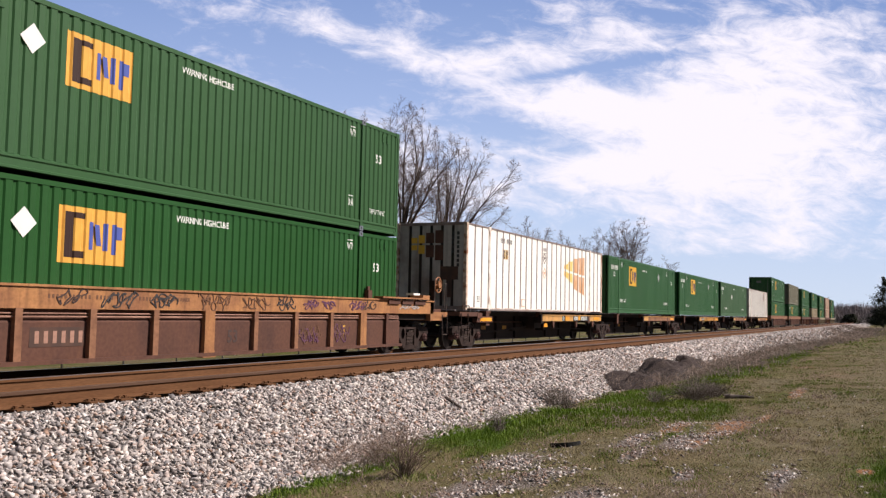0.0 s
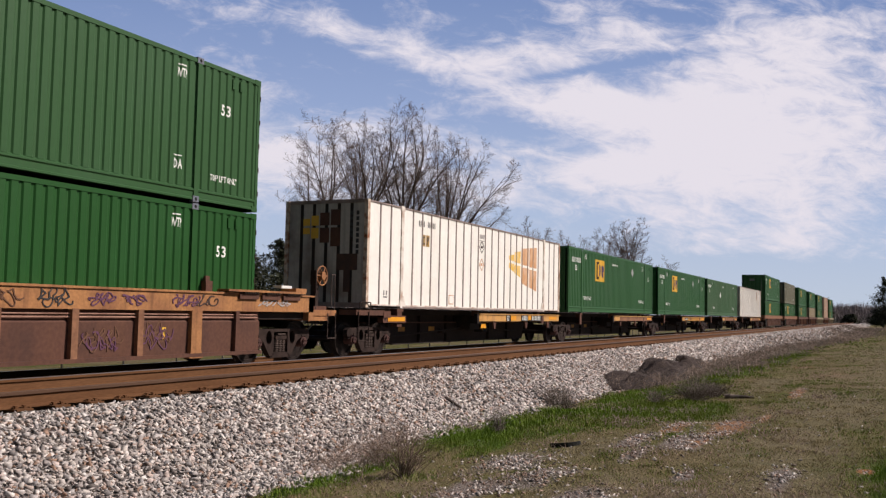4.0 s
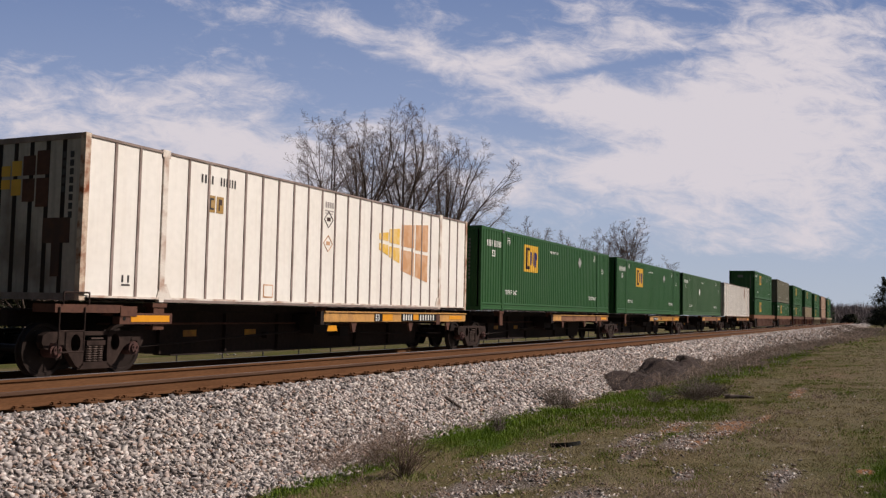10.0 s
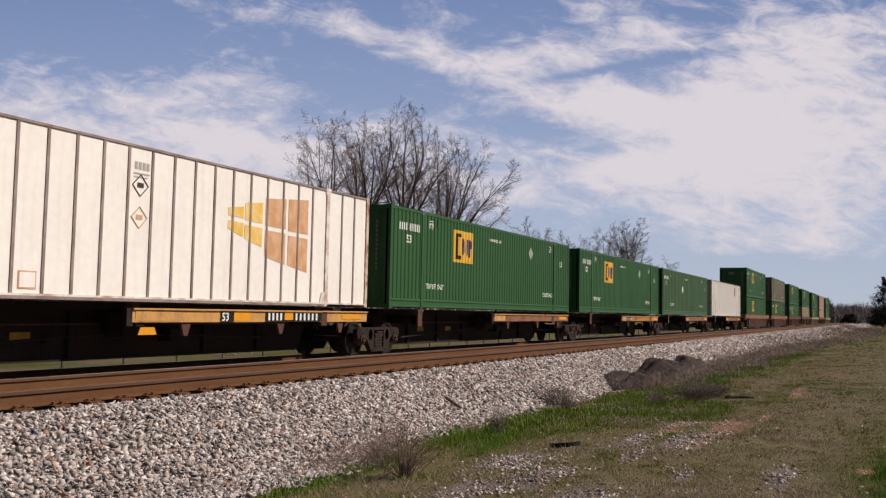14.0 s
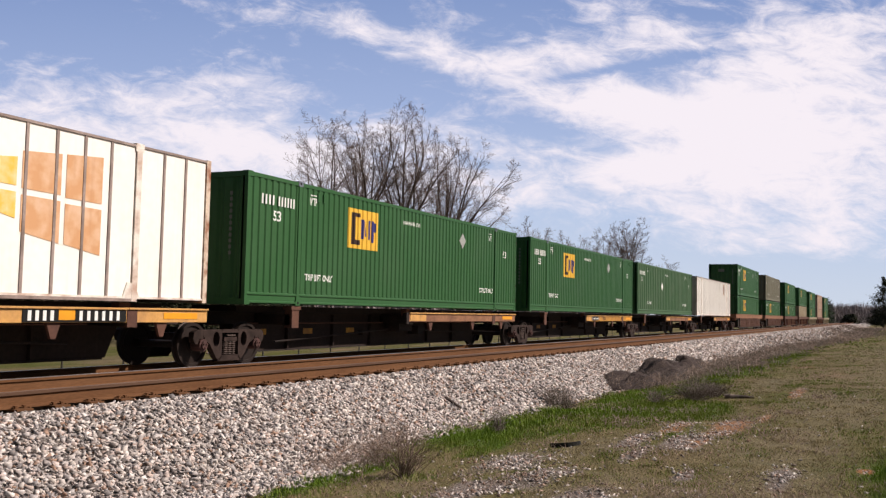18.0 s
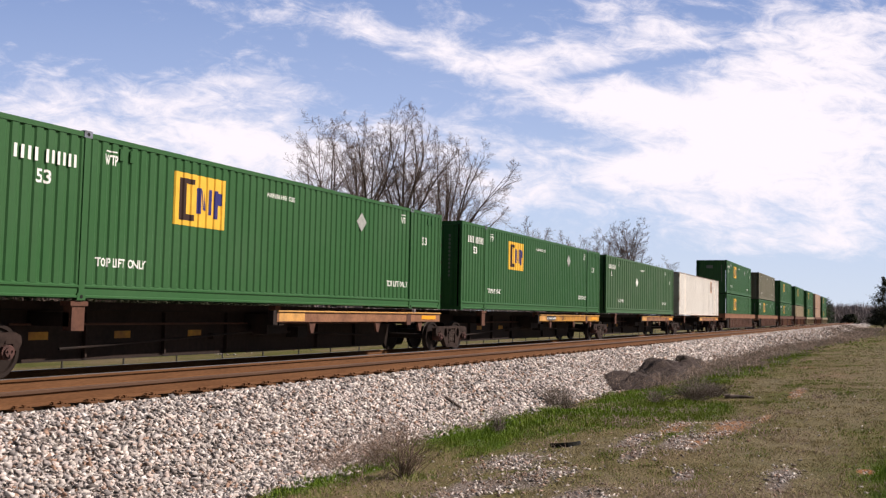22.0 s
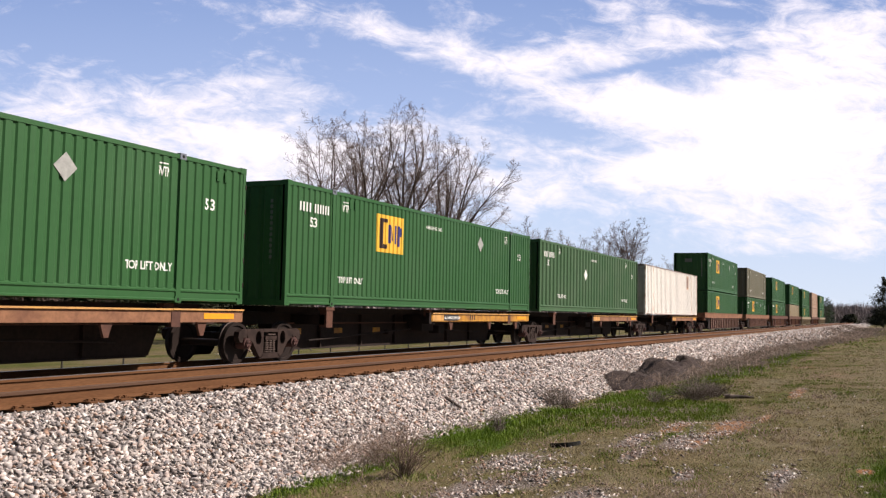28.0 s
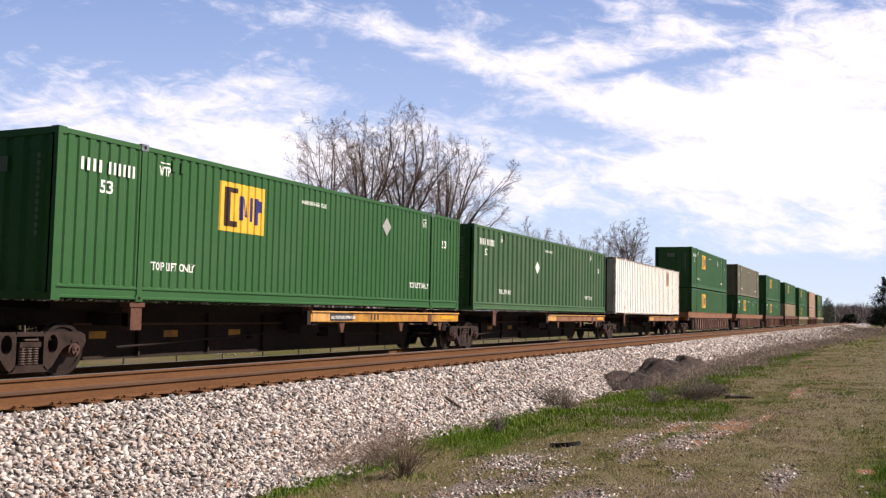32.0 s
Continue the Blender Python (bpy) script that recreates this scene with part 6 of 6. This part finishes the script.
def build_weeds():
    """Dead brittle weeds along the foot of the ballast."""
    rng = np.random.default_rng(17)
    spots = [(10.2, 6.35, 110, 0.20, 0.30), (10.7, 6.55, 110, 0.22, 0.30), (11.3, 6.6, 110, 0.24, 0.3), (9.7, 6.15, 80, 0.15, 0.3), (11.9, 6.55, 90, 0.26, 0.28), (12.4, 6.7, 70, 0.26, 0.25), (10.1, 5.9, 80, 0.14, 0.3), (9.2, 5.3, 70, 0.10, 0.3), (13.0, 6.8, 60, 0.2, 0.3),
             (8.9, 4.6, 110, 0.08, 0.4), (9.6, 4.3, 80, 0.09, 0.4), (8.6, 4.2, 80, 0.07, 0.4), (9.3, 2.5, 130, 0.08, 0.5), (9.0, 1.8, 120, 0.08, 0.5), (9.7, 0.8, 140, 0.08, 0.5), (10.2, 1.5, 90, 0.08, 0.4), (9.2, 0.4, 100, 0.07, 0.5), (10.4, 0.3, 90, 0.07, 0.4)]
    for i in range(26):
        spots.append((rng.uniform(9, 24), rng.uniform(0.2, 6.3), 40, rng.uniform(0.08, 0.2), 0.3))
    for i in range(90):
        x = 26 + 110 * (i / 90) ** 1.5 + rng.uniform(-1, 1)
        spots.append((x, 6.45 + rng.uniform(-0.9, 0.30) - 0.003 * x - flare(x), 60, 0.36 - x * 0.0008, 0.6 + 0.006 * x))
    for i in range(100):
        x = rng.uniform(28, 85)
        spots.append((x, rng.uniform(4.4, 6.7) - flare(x), 34, rng.uniform(0.14, 0.34), rng.uniform(0.5, 0.9)))
    for i in range(30):
        x = rng.uniform(85, 190)
        spots.append((x, rng.uniform(5.2, 6.9) - flare(x), 70, 0.5, 1.6))
    for name, material, lab, step in (("dead_weeds", WEED, "brittle pinkish-brown dead weeds along the ballast", 0), ("dark_weeds", DEAD, "dark grey-brown dead weeds along the ballast", 1)):
        rows_ = []
        for i, (sx, sy, k, h, sp) in enumerate(spots):
            if (i % 2 == 0 if sx > 26 else step == 0) if step == 0 else (i % 2 == 1 and sx > 26):
                rows_.append(stalks(sx, sy, k, h, sp, rng, 0.0036 if sx < 14 else 0.0024 + 0.0002 * sx, 0.3, 0.75))
        tagged(rods(name, *(np.concatenate([r[i] for r in rows_]) for i in range(4)), 3, material, None), lab, "weeds", kind="stuff")


build_weeds()


def build_stalk_shadows():
    """Dark rods down the far bank that stand in for shadows of dead stalks."""
    rng = np.random.default_rng(77)
    for x, y0, y1 in ((68, 6.6, 6.0), (76, 6.4, 5.8), (96, 4.9, 3.9), (101, 5.1, 4.0), (107, 5.0, 3.7), (114, 5.0, 3.9), (122, 4.9, 3.6), (131, 5.0, 3.8), (112, 4.2, 3.4), (143, 4.9, 3.9)):
        n = 9
        ys = np.linspace(y0, y1, n)
        xs = x + np.cumsum(rng.normal(0, 0.12, n))
        pts = np.stack([xs, ys, [surface_z(a, b) + 0.08 for a, b in zip(xs, ys)]], 1)
        vine = rods("dead_vine", pts[:-1], pts[1:], np.linspace(0.05, 0.10, n - 1), np.linspace(0.06, 0.11, n - 1), 5, DEAD, None)
        tagged(vine, "dark rod laid as a stalk shadow on the stony bank", "vine", "dead vines")


build_stalk_shadows()


def soil_mound(x, y, rx, ry, h, seed):
    bm = bmesh.new()
    rings, n = 16, 48
    grid = []
    for i in range(rings + 1):
        f = i / rings
        row = []
        for k in range(n):
            a = 2 * math.pi * k / n
            q = noise.noise((math.cos(a) * 1.6 * f + seed, math.sin(a) * 1.6 * f, seed * 0.7))
            px, py = x + rx * f * math.cos(a) * (1 + 0.25 * q), y + ry * f * math.sin(a) * (1 + 0.25 * q)
            top = h * (1 - f * f) ** 0.8 * (1 + 0.6 * q + 0.25 * noise.noise((px * 3, py * 3, seed)) + 0.14 * noise.noise((px * 9, py * 9, seed)))
            base = max(ground_z(px, py), bed_z(py) if 6.2 < py < 8.4 else -9)
            row.append(bm.verts.new((px, py, base - 0.05 + top)))
        grid.append(row)
    for i in range(rings):
        for k in range(n):
            bm.faces.new((grid[i][k], grid[i][(k + 1) % n], grid[i + 1][(k + 1) % n], grid[i + 1][k])) if i else None
    c = bm.verts.new((x, y, grid[1][0].co.z + 0.02 * h))
    for k in range(n):
        bm.faces.new((c, grid[1][(k + 1) % n], grid[1][k]))
    tagged(part("soil_mound", bm, SOIL, smooth=True), "dark brown heap of soil and dead growth by the ballast", "mound", "soil mounds")


for mx, my, rx, ry, mh, sd in ((26.1, 6.35, 1.7, 0.75, 0.44, 1.3), (29.9, 6.35, 2.2, 0.85, 0.60, 4.1), (27.9, 5.9, 2.2, 0.6, 0.36, 2.7), (33.0, 6.4, 2.0, 0.75, 0.45, 7.7), (36.8, 6.8, 1.3, 0.5, 0.46, 1.9)):
    soil_mound(mx, my, rx, ry, mh, sd)


def build_gravel():
    rng = np.random.default_rng(23)
    shapes, faces = stone_shapes(rng, 8)
    ps, ss = [], []
    for spots, per_m2, r in ((RED, 260, 0.015), (GRIT, 520, 0.020)):
        for bx, by, a, b in spots:
            k = int(per_m2 * a * b * 3.1)
            x, y = bx + rng.normal(0, a * 0.6, k), by + rng.normal(0, b * 0.62, k)
            ps.append(np.stack([x, y, heights(x, y) + 0.003], 1))
            ss.append(rng.uniform(0.25, 1.35, k) ** 1.5 * r)
    k = 420
    x, y = rng.normal(14.2, 1.3, k), rng.normal(2.7, 0.5, k)
    ps.append(np.stack([x, y, heights(x, y) + 0.004], 1))
    ss.append(rng.uniform(0.006, 0.026, k))
    k = 1500
    x, y = rng.uniform(7, 26, k), rng.uniform(0, 6.4, k)
    ps.append(np.stack([x, y, heights(x, y) + 0.002], 1))
    ss.append(rng.uniform(0.006, 0.024, k))
    tagged(scatter_mesh("gravel", shapes, faces, np.concatenate(ps), np.concatenate(ss), rng, GRAVEL), "scattered pale gravel on bare reddish dirt", "gravel", kind="stuff")
    # pale stones in the field behind the tracks
    k = 260
    x = rng.uniform(37, 72, k)
    y = 30 + (x - 37) * 0.33 + rng.normal(0, 1.3, k)
    tagged(scatter_mesh("field_stones", shapes, faces, np.stack([x, y, heights(x, y) + 0.05], 1), rng.uniform(0.03, 0.10, k), rng, GRAVEL), "scattered whitish stones in the field behind the tracks", "stones", kind="stuff")


build_gravel()


def build_fence():
    fence = thing("fence", "low wire fence on thin dark posts behind the tracks", "fence")
    bm = bmesh.new()
    tube(bm, (0, 0, -0.3), (0, 0, 1.15), 0.035, n=6)
    first = part("post", bm, POST, fence)
    first.matrix_basis = pose(-8, 25.4, ground_z(-8, 25.4))
    for i in range(1, 44):
        x = -8 + 2.85 * i
        o = new("post", first.data)
        o.parent = fence
        o.matrix_basis = pose(x, 25.4, ground_z(x, 25.4), 0, 1.5 * math.sin(i * 2.1), 0)
    for hz_ in (0.35, 0.7, 1.05):
        bm = bmesh.new()
        for i in range(43):
            xa, xb = -8 + 2.85 * i, -8 + 2.85 * (i + 1)
            tube(bm, (xa, 25.4, ground_z(xa, 25.4) + hz_), (xb, 25.4, ground_z(xb, 25.4) + hz_), 0.004, n=3, caps=False)
        part("wire", bm, POST, fence)


build_fence()


def build_litter():
    """Single bits lying about: a scrap of tyre, a log and a stick."""
    bm = bmesh.new()
    for i in range(8):
        a, b = 0.25 + 0.3 * i, 0.25 + 0.3 * (i + 1)
        ca, cb = (0.24 * math.cos(a), 0.24 * math.sin(a)), (0.24 * math.cos(b), 0.24 * math.sin(b))
        v = [bm.verts.new((c[0] * f, c[1] * f, zz)) for c in (ca, cb) for f in (1.0, 0.86) for zz in (0.0, 0.075)]
        for f in ((0, 1, 3, 2), (4, 6, 7, 5), (0, 4, 5, 1), (2, 3, 7, 6), (1, 5, 7, 3), (0, 2, 6, 4)):
            bm.faces.new([v[k] for k in f])
    bmesh.ops.remove_doubles(bm, verts=bm.verts, dist=0.001)
    scrap = tagged(part("tyre_scrap", bm, BLACK), "black curved scrap of tyre lying in the grass", "debris")
    scrap.matrix_basis = pose(12.75, 4.1, ground_z(12.75, 4.1) - 0.035, 6, 4, 130)
    bm = bmesh.new()
    p = Vector((0, 0, 0))
    for i in range(6):
        q = p + Vector((0.105, 0.02 * math.sin(i * 1.7), 0.012 * math.cos(i * 2.3)))
        tube(bm, p, q, 0.055 - 0.004 * i, 0.055 - 0.004 * (i + 1), n=8)
        p = q
    log = tagged(part("log", bm, DEAD), "dark rotten log lying in the weeds", "log")
    log.matrix_basis = pose(22.05, 3.3, ground_z(22.1, 3.0) + 0.03, 0, 0, -80)
    bm = bmesh.new()
    tube(bm, (0, 0, 0), (0.42, 0.05, 0.02), 0.034, 0.022, n=7)
    tube(bm, (0.2, 0.025, 0.01), (0.34, -0.08, 0.05), 0.012, 0.006, n=5)
    stick = tagged(part("stick", bm, BARK), "short dark stick lying on the ballast", "stick")
    stick.matrix_basis = pose(15.72, 7.34, bed_z(7.34) + 0.05, 0, 23, -119)


build_litter()


def build_woods():
    """Leafless woods on the horizon: upright twigs in clumps, with dark bushes before them."""
    rng = np.random.default_rng(31)
    vs, ts, base = [], [], 0
    clumps = []
    for i in range(150):
        x = rng.uniform(400, 620)
        clumps.append((x, rng.uniform(-40, 36) , rng.uniform(7.5, 11), rng.uniform(6, 11), 260))
    for i in range(90):
        clumps.append((rng.uniform(20, 420), rng.uniform(84, 130), rng.uniform(3.5, 6.5), rng.uniform(4, 8), 130))
    for i in range(70):
        clumps.append((rng.uniform(-60, 330), rng.uniform(150, 220), rng.uniform(7, 11), rng.uniform(5, 9), 130))
    for cx, cy, h, r, k in clumps:
        x, y = cx + rng.normal(0, r * 0.5, k), cy + rng.normal(0, r * 0.5, k)
        hh = h * rng.uniform(0.7, 1.0, k) * np.exp(-((x - cx) ** 2 + (y - cy) ** 2) / (2.2 * r * r))
        v, t = upright_blades(x, y, np.full(k, -1.6), hh + 0.5, rng.uniform(0.25, 0.8, k), rng, 0.6)
        vs.append(v), ts.append(t + base)
        base += len(v)
    tagged(tri_mesh("far_woods", np.concatenate(vs), np.concatenate(ts), WOODS), "grey-brown leafless woods along the horizon", "woods", kind="stuff")
    for i, (bx, by, s) in enumerate(((330, 9.5, 3.6), (345, 2.0, 4.4), (360, 12.0, 3.4))):
        k = 900
        a, e, q = rng.uniform(0, 2 * math.pi, k), rng.uniform(0, math.pi / 2, k), rng.random(k) ** 0.4
        p = np.stack([np.cos(a) * np.cos(e) * s * 0.7 * q, np.sin(a) * np.cos(e) * s * 0.7 * q, np.sin(e) * s * q * 1.1], 1)
        v, t = leaf_cards(p, rng.uniform(0.3, 0.8, k), rng)
        bush = tri_mesh("bush", v, t, NEEDLE)
        bush.matrix_basis = pose(bx, by, -1.2)
        tagged(bush, "dark round bush before the distant woods", "bush", "distant bushes")


build_woods()


# ---- movement ----
def travelled(t):
    """Way of the train along x since the start, in metres."""
    u = t / 32.0
    return -51.955 * u + 1.398 * u * u - 1.2465 * u ** 3


def motions():
    for ob, x, y, z in MOVING:
        walk(ob, [(t, pose(x + travelled(t), y, z)) for t in range(0, 33, 2)])
    for ob, x, z in WHEELS:
        walk(ob, [(32 * i / 96, pose(x, 0, z, 0, math.degrees(travelled(32 * i / 96) / 0.457))) for i in range(97)])
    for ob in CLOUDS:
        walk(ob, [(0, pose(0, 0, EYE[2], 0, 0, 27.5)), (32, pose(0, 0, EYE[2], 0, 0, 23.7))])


motions()
